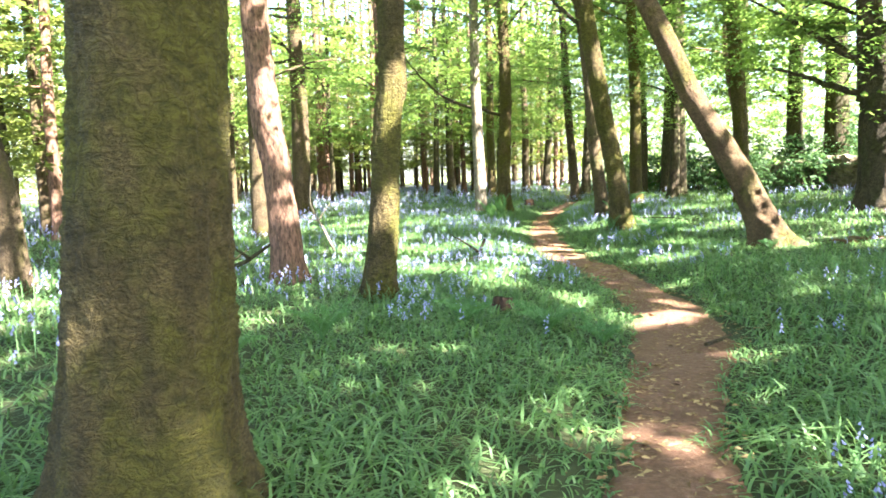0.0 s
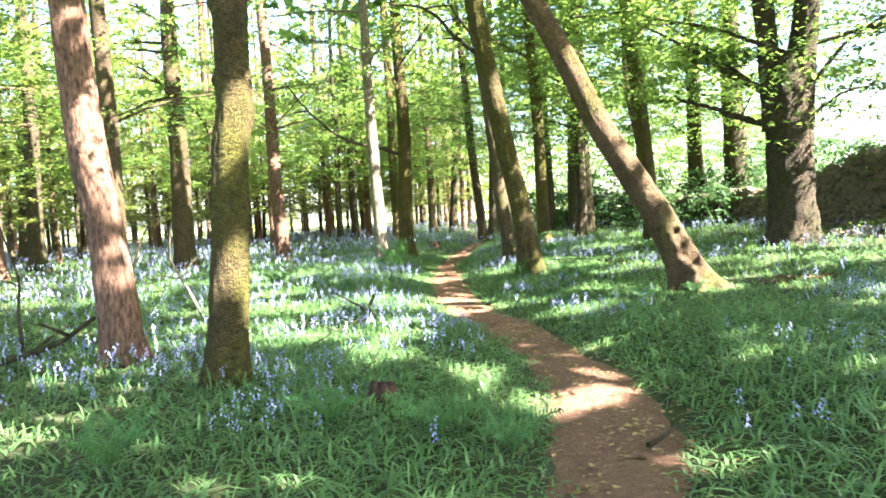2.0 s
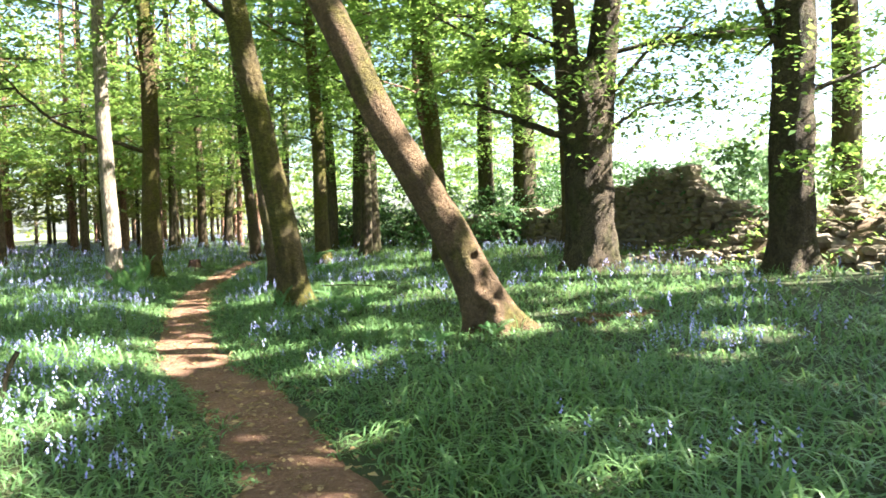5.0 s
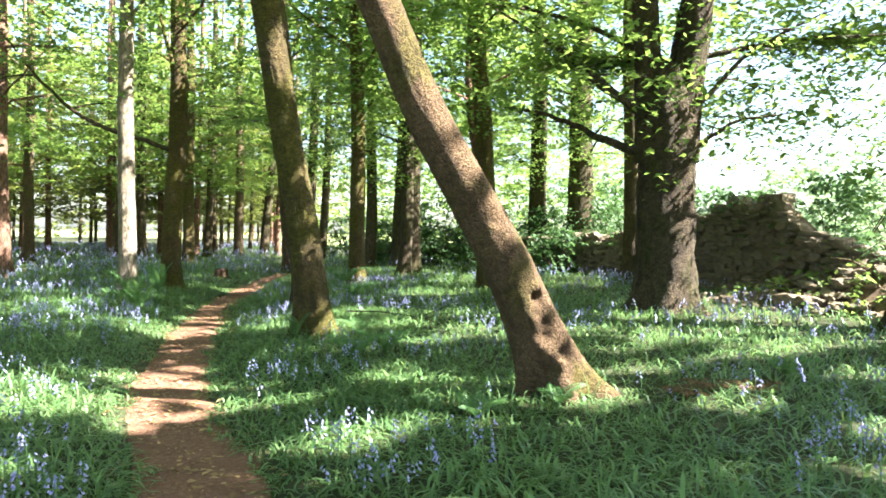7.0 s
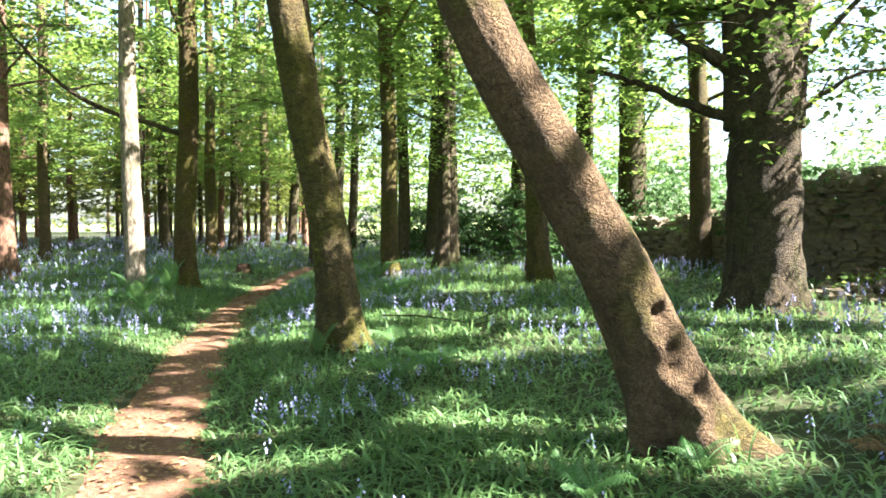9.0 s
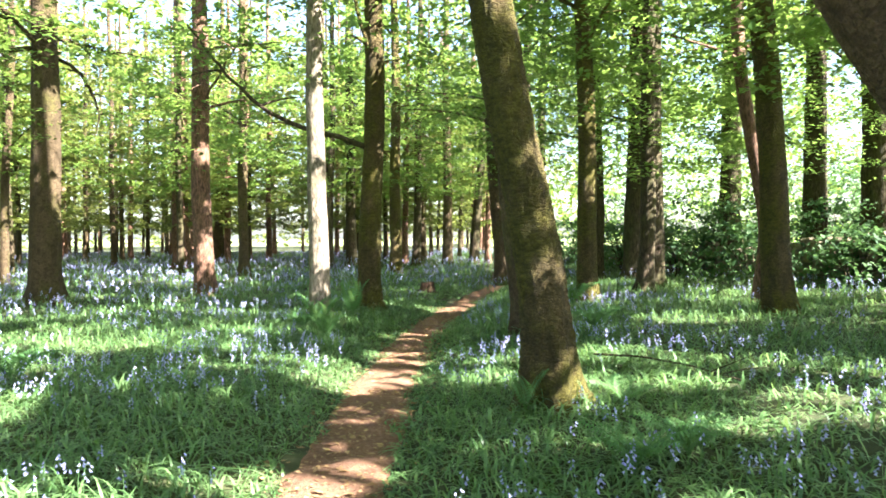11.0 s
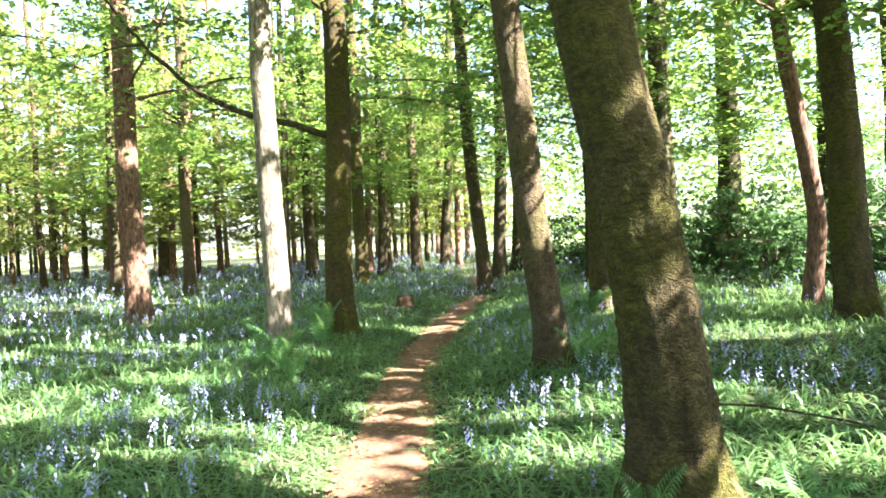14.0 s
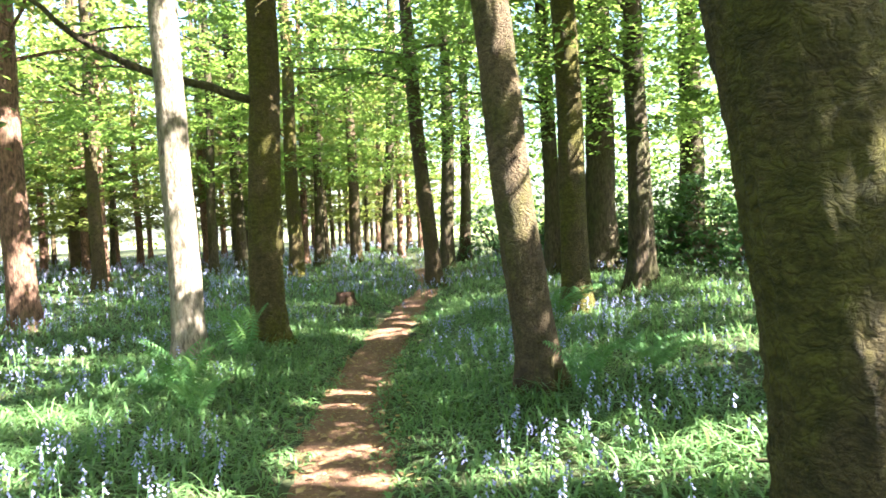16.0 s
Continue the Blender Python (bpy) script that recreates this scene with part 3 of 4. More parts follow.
tree(12.6, 25.4, 0.6, (-0.01, 0.0), DARK, DARK_L, near=1, foliage=(2.5, 8), radius=3.2, low=200)
tree(11.87, 19.41, 0.44, (-0.03, 0.0), BROWN, BROWN_L, near=1, foliage=(3, 8), low=150)
tree(-2.67, 32.5, 0.34, (0.0, 0.0), BROWN, BROWN_L, low=110)
tree(-5.3, 34.4, 0.25, (0.0, 0.0), DARK, DARK_L, low=110)
tree(-6.88, 46, 0.5, (0.03, 0.0), BROWN, BROWN_L, low=110)
tree(-0.29, 37, 0.32, (0.02, 0.0), DARK, DARK_L, low=110)
tree(0.48, 38.7, 0.46, (-0.01, 0.0), DARK, DARK_L, low=110)
tree(3.62, 44, 0.5, (0.0, 0.0), DARK, DARK_L, low=110)
tree(3.19, 38.5, 0.37, (0.02, 0.0), DARK, DARK_L, low=110)
tree(4.5, 38.2, 0.43, (-0.007, 0.0), BROWN, BROWN_L, low=110)
tree(5.66, 38.8, 0.42, (0.066, 0.0), DARK, DARK_L, low=110)
tree(7.45, 22.9, 0.33, (0.015, 0.0), DARK, DARK_L, near=1, foliage=(2.4, 8), low=140)
tree(11.4, 34.4, 0.55, (0.01, 0.0), DARK, DARK_L, low=140)
tree(11.9, 28.6, 0.65, (0.02, 0.0), DARK, "ivy-clad trunk beyond the old wall", near=1, foliage=(1.2, 8), low=240)
tree(-14.5, 36, 0.7, (0.06, 0.0), DARK, DARK_L, low=120)
tree(-8.66, 29.4, 0.25, (0.04, 0.0), BROWN, BROWN_L, low=110)
tree(2.34, 33.5, 0.44, (0.0, 0.0), MOSSY, BROWN_L, low=110)
tree(6.57, 32.6, 0.43, (0.039, 0.0), DARK, DARK_L, low=120)
tree(7.25, 33.2, 0.35, (0.039, 0.0), DARK, DARK_L, low=120)
tree(8.41, 26.2, 0.65, (0.008, 0.0), DARK, DARK_L, near=1, low=150)
tree(13.4, 24.3, 0.85, (0.0, 0.0), DARK, DARK_L, near=1, foliage=(2.5, 8), radius=3.4, low=200)
tree(-5.5, 9.0, 0.34, (-0.1, 0.05), BROWN, "curved pale brown trunk in flecked light", near=1, low=30, high=120, limbs=2, bend=0.12)
# the leaning tree
leaner = tree(4.97, 10.69, 0.41, (-0.456, 0.147), LEANING, "thick trunk leaning steeply, with a knotted sunlit foot", near=3, height=9.0, low=0, high=60, limbs=0, foot=0.8, decay=0.4, bend=0.0, rough=0.4,
              crook=((0, 0.02), (0.3, 0.05), (0.64, 0.07), (1.03, 0.085), (1.42, 0.045), (1.8, 0.01), (2.17, -0.04), (2.55, -0.035), (2.93, -0.01), (3.5, 0.0), (9, 0.0)),
              lumps=((0.8, -75, 0.05, -0.1), (0.88, -70, 0.06, 0.04), (0.62, -110, 0.06, 0.05), (0.6, -85, 0.045, -0.06), (0.5, -100, 0.05, -0.06), (0.42, -115, 0.07, 0.05), (0.38, -75, 0.045, -0.07),
                     (0.3, -95, 0.07, 0.05), (0.25, -120, 0.05, -0.06), (0.22, -60, 0.06, 0.06), (0.16, -85, 0.05, -0.05), (0.12, -105, 0.08, 0.06), (0.7, -60, 0.05, 0.03), (0.47, -55, 0.05, 0.04), (2.1, -100, 0.12, 0.02)))
# mostly unseen trees added behind and beside the walker, closing and shading the wood
for bx, by in ((-5.5, 3.0), (5.6, 2.2), (3.4, -4.2), (-3.2, -4.0), (9.4, 5.2), (8.5, -1.5), (-9.0, 9.5), (-8.0, 18.2), (-13.0, 15.0), (12.5, 2.5),
               (13.8, 6.0), (16.5, 1.0), (17.5, 6.5), (12.8, -3.0), (19.5, 11.0), (7.0, 6.8), (21.0, 4.0), (20.5, -2.0)):
    tree(bx, by, 0.42, (0.0, 0.0), BROWN, BROWN_L, low=0 if by < 9 or bx > 10 else 100, high=230, limbs=2, radius=3.2)

# far trees, three shapes repeated
far_rs = np.random.default_rng(5)
taken = [(t[0], t[1]) for t in TREES]
kinds = [tree(-24, 40, 0.25, (0.01, 0.0), BROWN, BROWN_L, low=120, leaf=LEAF_FAR, size=0.2, high=45, foliage=(1.8, 9.5), limbs=2),
         tree(-20, 52, 0.21, (-0.02, 0.0), DARK, DARK_L, low=120, leaf=LEAF_FAR, size=0.2, high=45, foliage=(1.8, 9.5), limbs=2),
         tree(-12, 48, 0.3, (0.0, 0.02), RED, RED_L, low=120, leaf=LEAF_FAR, size=0.2, high=45, foliage=(1.8, 9.5), limbs=2)]
made = 0
while made < 146:
    fx, fy = (far_rs.uniform(-38, 9), far_rs.uniform(26, 66)) if made > 32 else (far_rs.uniform(-32, -7), far_rs.uniform(11, 38))
    if fy > 66 or (made > 32 and (fy < 27 - fx * 0.9 or fy < 36 + 0.4 * max(fx, 0))) or fy < 5 - fx * 0.75 or min((fx - a) ** 2 + (fy - b) ** 2 for a, b in taken) < 2.0:
        continue
    taken.append((fx, fy))
    copy_thing(kinds[made % 3], pose(fx, fy, float(land(fx, fy)), 0, 0, far_rs.uniform(0, 360)) @ Matrix.Diagonal((1, 1, far_rs.uniform(0.9, 1.15), 1)))
    made += 1


# far wall of leaves at the wood's edge
def leaf_bank(name, n, xr, yr, zr, size, mat, label, seed):
    rs = np.random.default_rng(seed)
    c = np.stack([rs.uniform(*xr, n), rs.uniform(*yr, n), zr[0] + (zr[1] - zr[0]) * rs.beta(1.1, 1.4, n)], -1)
    c = c[wavy(c[:, 0], c[:, 2] * 2, 1.4) > -0.75]
    c[:, 2] += 0.3
    v, f = leaves(c, size * 3, 8, size, rs, 0.5, False)
    return tagged(part(name, np_mesh(name, v, f, False), mat), label, "foliage", kind="stuff")


leaf_bank("far_woods", 5600, (-85, 26), (76, 100), (0.3, 27), 0.5, LEAF_FAR, "sunlit pale green foliage across the open ground beyond the wood", 3)
leaf_bank("far_woods", 2600, (-84, -56), (10, 84), (0.3, 22), 0.5, LEAF_FAR, "sunlit pale green foliage across the open ground beyond the wood", 4)
leaf_bank("wood_beyond_wall", 1700, (9.5, 26), (38, 54), (0.5, 13), 0.26, LEAF, "green leafy trees beyond the end of the old wall", 6)
leaf_bank("far_hedge", 2600, (40, 90), (20, 90), (0.2, 4.5), 0.4, PALE, "pale hedge and trees across the sunny field", 5)

# ---- grass and strap leaves ----
def blades(x, y, length, width, rs, segs=2, lean=0.8):
    n = len(x)
    z = land(x, y) - 0.01
    yaw = rs.uniform(0, 2 * np.pi, n)
    out = lean * rs.uniform(0.25, 1.3, n)
    d = np.stack([np.cos(yaw), np.sin(yaw), np.zeros(n)], -1)
    s = np.stack([-np.sin(yaw), np.cos(yaw), np.zeros(n)], -1) * (width / 2)[:, None]
    base = np.stack([x, y, z], -1)
    rows = []
    for k in range(segs + 1):
        t = k / segs
        c = base + d * (length * out * t ** 1.5 * 0.85)[:, None]
        c[:, 2] += length * (1.1 * t - (0.3 + 0.42 * out) * t * t)
        w = (1 - t) ** 0.6 if k else 0.7
        if k == segs:
            rows.append(c[:, None])
        else:
            rows.append(np.stack([c - s * w, c + s * w], 1))
    v = np.concatenate(rows, 1)
    m = v.shape[1]
    tri = []
    for k in range(segs):
        a = 2 * k
        if k == segs - 1:
            tri.append((a, a + 1, a + 2))
        else:
            tri += [(a, a + 1, a + 3), (a, a + 3, a + 2)]
    f = (np.arange(n) * m)[:, None, None] + np.array(tri)[None]
    return v.reshape(-1, 3), f.reshape(-1, 3)


def scatter(n, xr, yr, rs, keep):
    x, y = rs.uniform(*xr, n), rs.uniform(*yr, n)
    k = keep(x, y)
    return x[k], y[k]


def off_track(x, y, inner=0.27):
    d = np.abs(x - track_x(y))
    edge = inner + 0.11 * wavy(x, y, 0.22) + 0.25 * np.exp(-((y - 5.9) / 1.1) ** 2) * (x > track_x(y))
    return d > edge


def clear_of_trunks(x, y):
    ok = np.ones(len(x), bool)
    for tx, ty, dm, _ in TREES:
        ok &= (x - tx) ** 2 + (y - ty) ** 2 > (0.5 * dm) ** 2
    return ok


grs = np.random.default_rng(21)
dist = lambda x, y: np.abs(x - track_x(y)) + np.clip(y - 22, 0, 99)  # noqa: E731
pieces = []
for n, xr, yr, near_, far_, ln, wd, sg in ((135000, (-3, 7), (0.6, 24), -1, 3.0, 0.255, 0.018, 3), (135000, (-7, 12), (1, 28), 3.0, 7.0, 0.265, 0.022, 2),
                                          (60000, (-16, 14), (3, 36), 7.0, 14.0, 0.32, 0.03, 2), (40000, (-36, 14), (8, 62), 14.0, 60.0, 0.38, 0.06, 2),
                                          (22000, (-14, 14), (-12, 0.6), -1, 60.0, 0.3, 0.03, 2)):
    x, y = scatter(n, xr, yr, grs, lambda x, y: (dist(x, y) >= near_) & (dist(x, y) < far_) & off_track(x, y) & (x < wall_x(y) - 0.6))
    k = clear_of_trunks(x, y)
    x, y = x[k], y[k]
    tall = (0.82 + 0.25 * np.clip(wavy(x, y, 0.6), -1, 1.2)) * grs.uniform(0.5, 1.35, len(x)) * (0.4 + 0.6 * smooth_step((np.abs(x - track_x(y)) - 0.25) / 0.5))
    pieces.append(blades(x, y, ln * tall, wd * grs.uniform(0.5, 1.5, len(x)), grs, sg, 1.7))
# taller tufts round the feet of the nearer trees
for tx, ty, dm, _ in TREES:
    if -8 < tx < 13 and 1 < ty < 30:
        n = int(90 * dm / 0.4)
        ang, rad = grs.uniform(0, 6.28, n), 0.5 * dm * grs.uniform(1.15, 1.9, n)
        pieces.append(blades(tx + rad * np.cos(ang), ty + rad * np.sin(ang), grs.uniform(0.16, 0.4, n), grs.uniform(0.008, 0.02, n), grs, 3, 1.1))
gv, gf = join(pieces)
tagged(part("grass", np_mesh("grass", gv, gf), GRASS), "lush green grass and arching bluebell leaves on the wood floor", "grass", kind="stuff")


# ---- bluebells ----
def bluebells(x, y, rs, fine, size=1.0):
    n = len(x)
    h = size * rs.uniform(0.24, 0.42, n)
    yaw = rs.uniform(0, 2 * np.pi, n)
    d = np.stack([np.cos(yaw), np.sin(yaw), np.zeros(n)], -1)
    base = np.stack([x, y, land(x, y)], -1)
    up = np.array((0, 0, 1.0))
    p1 = base + up * (h * 0.8)[:, None] + d * 0.015
    p2 = base + up * h[:, None] + d * (0.05 * size)
    s = np.stack([-np.sin(yaw), np.cos(yaw), np.zeros(n)], -1) * (0.0035 * size if fine else 0.006 * size)
    sv = np.stack([base - s, base + s, p1 + s, p1 - s, p2], 1)
    sf = (np.arange(n) * 5)[:, None, None] + np.array(((0, 1, 2), (0, 2, 3), (3, 2, 4)))[None]
    stems = sv.reshape(-1, 3), sf.reshape(-1, 3)
    count = 6 if fine else 4
    t = np.linspace(0.68, 1.0, count)
    bells = []
    sides = 5 if fine else 3
    for k in range(count):
        c = p1 + (p2 - p1) * ((t[k] - 0.5) * 2) + up * 0.0 if t[k] > 0.5 else p1
        c = c - up * (0.012 * (count - k) * size) * brs.uniform(0.7, 1.5, n)[:, None]
        side = rs.uniform(0, 2 * np.pi, n)
        o = d * 0.6 + np.stack([np.cos(side), np.sin(side), np.zeros(n)], -1)
        top = c + o * 0.014 * size
        r = (0.011 if fine else 0.017) * size
        tip = top + o * 0.012 * size - up * (0.024 if fine else 0.035) * size
        a = np.linspace(0, 2 * np.pi, sides, endpoint=False)
        ring = tip[:, None] + r * np.stack([np.cos(a), np.sin(a), 0.25 * np.cos(a * 2)], -1)[None]
        v = np.concatenate([top[:, None], ring], 1)
        f = [(0, 1 + i_, 1 + (i_ + 1) % sides) for i_ in range(sides)]
        bells.append((v.reshape(-1, 3), ((np.arange(n) * (sides + 1))[:, None, None] + np.array(f)[None]).reshape(-1, 3)))
    return stems, join(bells)


brs = np.random.default_rng(33)
st, bl = [], []
for n, xr, yr, near_, far_, fine, size in ((8200, (-3, 8), (2.2, 24), 0.6, 4.0, True, 0.7), (9500, (-9, 13), (2, 30), 4.0, 9.0, False, 0.8), (27000, (-34, 13), (5, 58), 9.0, 60, False, 1.0)):
    x, y = scatter(n, xr, yr, brs, lambda x, y: (dist(x, y) >= near_) & (dist(x, y) < far_) & (x < wall_x(y) - 0.8))
    k = clear_of_trunks(x, y) & (((x - 7.6) / 2.8) ** 2 + ((y - 18.6) / 2.4) ** 2 > brs.uniform(0.1, 1.0, len(x))) & (wavy(x, y, 0.5) + 0.6 * wavy(y, x, 1.9) + brs.normal(0, 0.3, len(x)) > -0.1)
    a, b = bluebells(x[k], y[k], brs, fine, size)
    st.append(a)
    bl.append(b)
tagged(part("bluebells", np_mesh("bluebells", *join(bl), False), BELL), "nodding violet-blue bluebell flowers carpeting the wood", "flowers", kind="stuff")
tagged(part("bluebell_stems", np_mesh("bluebell_stems", *join(st), False), STEM), "thin green bluebell stems in the grass", "stems", kind="stuff")


# ---- named limbs of the nearer trees ----
def limb(owner, pts, r0, r1, mat, twigs=4, leafy_=True, seed=0):
    """A long limb through the given points, with side twigs and their leaves."""
    rs = np.random.default_rng(seed + 900)
    pts = np.array(pts, float)
    t = np.linspace(0, len(pts) - 1, len(pts) * 4)
    p = np.stack([np.interp(t, np.arange(len(pts)), pts[:, n]) for n in range(3)], -1)
    p[1:-1] = (p[:-2] + 2 * p[1:-1] + p[2:]) / 4
    p += rs.normal(0, 0.008, p.shape)
    org = np.array(owner.location)
    pieces, tips = [tube(p, np.linspace(r0, r1, len(p)), 8)], []
    for k in range(twigs):
        b = p[int(len(p) * (0.3 + 0.65 * k / max(1, twigs)))]
        q = limb_points(b, rs.uniform(0, 6.28), rs.uniform(-0.1, 0.5), rs.uniform(0.4, 1.1), rs, 0.2, 6)
        pieces.append(tube(q, np.linspace(r1 * 1.6, 0.003, 6), 4))
        tips += list(q[2:])
    v, f = join(pieces)
    ob = part("limb", np_mesh("limb", v - org, f), mat, owner)
    if leafy_ and tips:
        lv, lf = leaves(np.array(tips) + rs.normal(0, 0.15, (len(tips), 3)), 0.45, 6, 0.1, rs)
        tagged(part("leaves", np_mesh("leaves", lv - org, lf, False), LEAF, owner), kind="stuff")
    return ob


limb(big, [(8.6, 14.6, 2.75), (8.06, 14.98, 3.0), (7.77, 15.16, 3.21), (7.32, 15.42, 3.4), (6.7, 15.7, 3.5)], 0.075, 0.012, OLD, 6, True, 1)
limb(big, [(8.6, 14.6, 3.4), (8.05, 14.99, 3.82), (7.6, 15.26, 4.31), (7.14, 15.52, 4.67), (6.5, 15.8, 5.1)], 0.08, 0.012, DARK, 7, True, 2)
limb(big, [(9.1, 14.2, 2.8), (9.42, 13.96, 3.05), (9.65, 13.76, 3.23), (10.2, 13.3, 3.3)], 0.045, 0.008, DARK, 5, True, 3)
limb(big, [(9.1, 14.2, 3.3), (9.41, 13.97, 3.75), (9.63, 13.77, 4.1), (9.89, 13.52, 4.35), (10.5, 13.0, 4.7)], 0.05, 0.01, DARK, 6, True, 4)
limb(big, [(8.7, 14.7, 3.3), (8.53, 15.3, 3.82), (7.95, 15.9, 4.58), (7.14, 16.4, 5.4)], 0.07, 0.012, DARK, 6, True, 5)


def sprouts(owner, seed, clumps, size=0.115, count=30, spread=0.42):
    """Leafy sprays about a trunk or limb: each clump a middle, a reach and a number."""
    rs = np.random.default_rng(seed + 1200)
    c = np.concatenate([np.array((x_, y_, z_)) + rs.normal(0, 1, (n_, 3)) * np.array((rx_, ry_, rz_)) for x_, y_, z_, rx_, ry_, rz_, n_ in clumps])
    lv, lf = leaves(c, spread, count, size, rs, 0.4, flecks=False, stay=0.12)
    return tagged(part("leaves", np_mesh("leaves", lv - np.array(owner.location), lf, False), LEAF, owner), kind="stuff")


sprouts(big, 1, ((8.5, 13.75, 3.7, 0.36, 0.28, 0.75, 60), (9.9, 13.5, 3.9, 0.6, 0.5, 0.5, 34), (10.6, 13.2, 4.7, 0.7, 0.6, 0.5, 34), (7.7, 15.0, 4.6, 0.6, 0.5, 0.5, 26), (9.6, 13.9, 2.9, 0.5, 0.4, 0.25, 12),
                 (9.0, 13.7, 5.3, 0.8, 0.6, 0.4, 26), (7.0, 15.4, 3.7, 0.5, 0.4, 0.3, 14)))
sprouts(rubble_beech, 2, ((10.35, 11.15, 3.0, 0.4, 0.3, 0.8, 34), (11.5, 11.4, 3.0, 0.6, 0.5, 0.6, 26), (11.3, 11.0, 1.9, 0.5, 0.4, 0.35, 18), (9.9, 11.9, 2.9, 0.4, 0.3, 0.4, 14), (12.1, 11.6, 4.2, 0.7, 0.6, 0.6, 26)))
sprouts(mossy, 3, ((-0.98, 7.45, 2.55, 0.1, 0.1, 0.1, 2), (-0.72, 7.28, 3.0, 0.08, 0.05, 0.12, 2)), 0.075, 9, 0.16)
limb(rubble_beech, [(10.6, 11.6, 3.0), (10.95, 11.3, 3.2), (11.4, 11.0, 3.35), (11.9, 10.7, 3.7)], 0.05, 0.012, OLD, 5, True, 21)
limb(rubble_beech, [(10.6, 11.6, 3.5), (10.3, 11.75, 4.0), (10.1, 11.8, 4.6), (9.9, 11.9, 5.4)], 0.07, 0.03, OLD, 4, True, 22)
limb(dark, [(1.95, 21.6, 3.12), (1.3, 21.57, 3.34), (0.58, 21.49, 3.51), (0.06, 21.4, 3.78), (-0.44, 21.29, 4.23), (-0.81, 21.2, 4.66), (-1.15, 21.1, 5.15)], 0.055, 0.016, DARK, 3, False, 6)
limb(dark, [(2.0, 21.6, 4.6), (1.86, 21.6, 5.08), (1.75, 21.6, 5.36), (1.6, 21.6, 6.0)], 0.05, 0.03, MOSSY, 1, False, 7)
limb(thin, [(3.05, 14.4, 4.15), (2.69, 14.54, 4.46), (2.43, 14.58, 4.72), (2.18, 14.61, 5.06), (1.87, 14.64, 5.23), (1.3, 14.66, 5.3)], 0.05, 0.014, DARK, 3, True, 8)
limb(stout, [(-4.62, 23.25, 5.28), (-5.2, 22.97, 5.14), (-5.59, 22.74, 4.89), (-6.2, 22.4, 4.6)], 0.06, 0.015, DARK, 3, True, 9)
limb(stout, [(-4.5, 23.4, 5.15), (-4.08, 23.56, 4.97), (-3.82, 23.67, 4.53), (-3.68, 23.74, 4.04), (-3.76, 23.7, 3.6)], 0.045, 0.012, DARK, 3, False, 10)

# burrs on the nearer trunks
def burr(owner, at_, radius, mat, seed, squash=0.6):
    bm = bmesh.new()
    bmesh.ops.create_icosphere(bm, subdivisions=3, radius=radius)
    for v in bm.verts:
        v.co *= 1 + 0.35 * noise.noise(v.co * (2.2 / radius) + Vector((seed, 0, 0))) + 0.15 * noise.noise(v.co * (6 / radius))
        v.co.y *= squash
        v.co += Vector(at_) - owner.location
    me = bpy.data.meshes.new("burr")
    bm.to_mesh(me)
    bm.free()
    for p in me.polygons:
        p.use_smooth = True
    return part("burr", me, mat, owner)


burr(first, (-0.95, 2.28, 0.2), 0.17, MOSSY, 5, 0.8)
burr(first, (-1.3, 2.3, 0.14), 0.17, MOSSY, 6, 0.8)
burr(first, (-0.77, 2.45, 0.22), 0.14, MOSSY, 7, 0.9)


# ---- saplings, sticks and fallen wood ----
def stick(name, pts, r0, r1, mat, label, category, forks=0, seed=0):
    rs = np.random.default_rng(seed + 50)
    pts = np.array(pts, float)
    t = np.linspace(0, len(pts) - 1, len(pts) * 4)
    p = np.stack([np.interp(t, np.arange(len(pts)), pts[:, n]) for n in range(3)], -1)
    p[1:-1] = (p[:-2] + 2 * p[1:-1] + p[2:]) / 4
    ob = new(name)
    ob.location = pts[0]
    v, f = tube(p, np.linspace(r0, r1, len(p)), 8, 0.08, seed)
    part("stem", np_mesh("stem", v - pts[0], f), mat, ob)
    for k in range(forks):
        q = limb_points(p[rs.integers(len(p) // 3, len(p) - 2)], rs.uniform(0, 6.28), rs.uniform(0.2, 0.9), rs.uniform(0.3, 0.7), rs, 0.1, 7)
        v, f = tube(q, np.linspace(r1 * 1.2, 0.003, 7), 5)
        part("twig", np_mesh("twig", v - pts[0], f), mat, ob)
    return tagged(ob, label, category)


SAP = "thin bare sapling stem standing among bluebells"
stick("sapling", [(-3.3, 9.9, 0.1), (-3.32, 9.9, 0.6), (-3.28, 9.92, 1.0), (-3.45, 9.95, 1.6)], 0.022, 0.008, DARK, SAP, "sapling", 3, 1)
stick("sapling", [(-2.55, 11.0, 0.1), (-2.5, 11.0, 0.7), (-2.3, 11.05, 1.3), (-2.05, 11.1, 1.8)], 0.02, 0.007, BROWN, SAP, "sapling", 3, 2)
stick("fallen_branch", [(-3.3, 9.2, 0.2), (-2.9, 9.15, 0.28), (-2.55, 9.1, 0.4), (-2.2, 9.0, 0.62)], 0.045, 0.02, DARK, "mossy fallen branch leaning on a trunk", "branch", 2, 3)
stick("fallen_branch", [(-1.95, 12.6, 0.15), (-2.1, 12.6, 0.5), (-2.35, 12.6, 1.0), (-2.3, 12.6, 1.5)], 0.025, 0.012, GREY, "pale curved dead branch leaning in the grass", "branch", 2, 4)
stick("fallen_branch", [(4.4, 15.9, 0.32), (4.78, 15.6, 0.34), (5.1, 15.1, 0.33), (5.3, 14.6, 0.3)], 0.012, 0.006, DARK, "thin dead stick lying in sunlit grass", "branch", 2, 5)
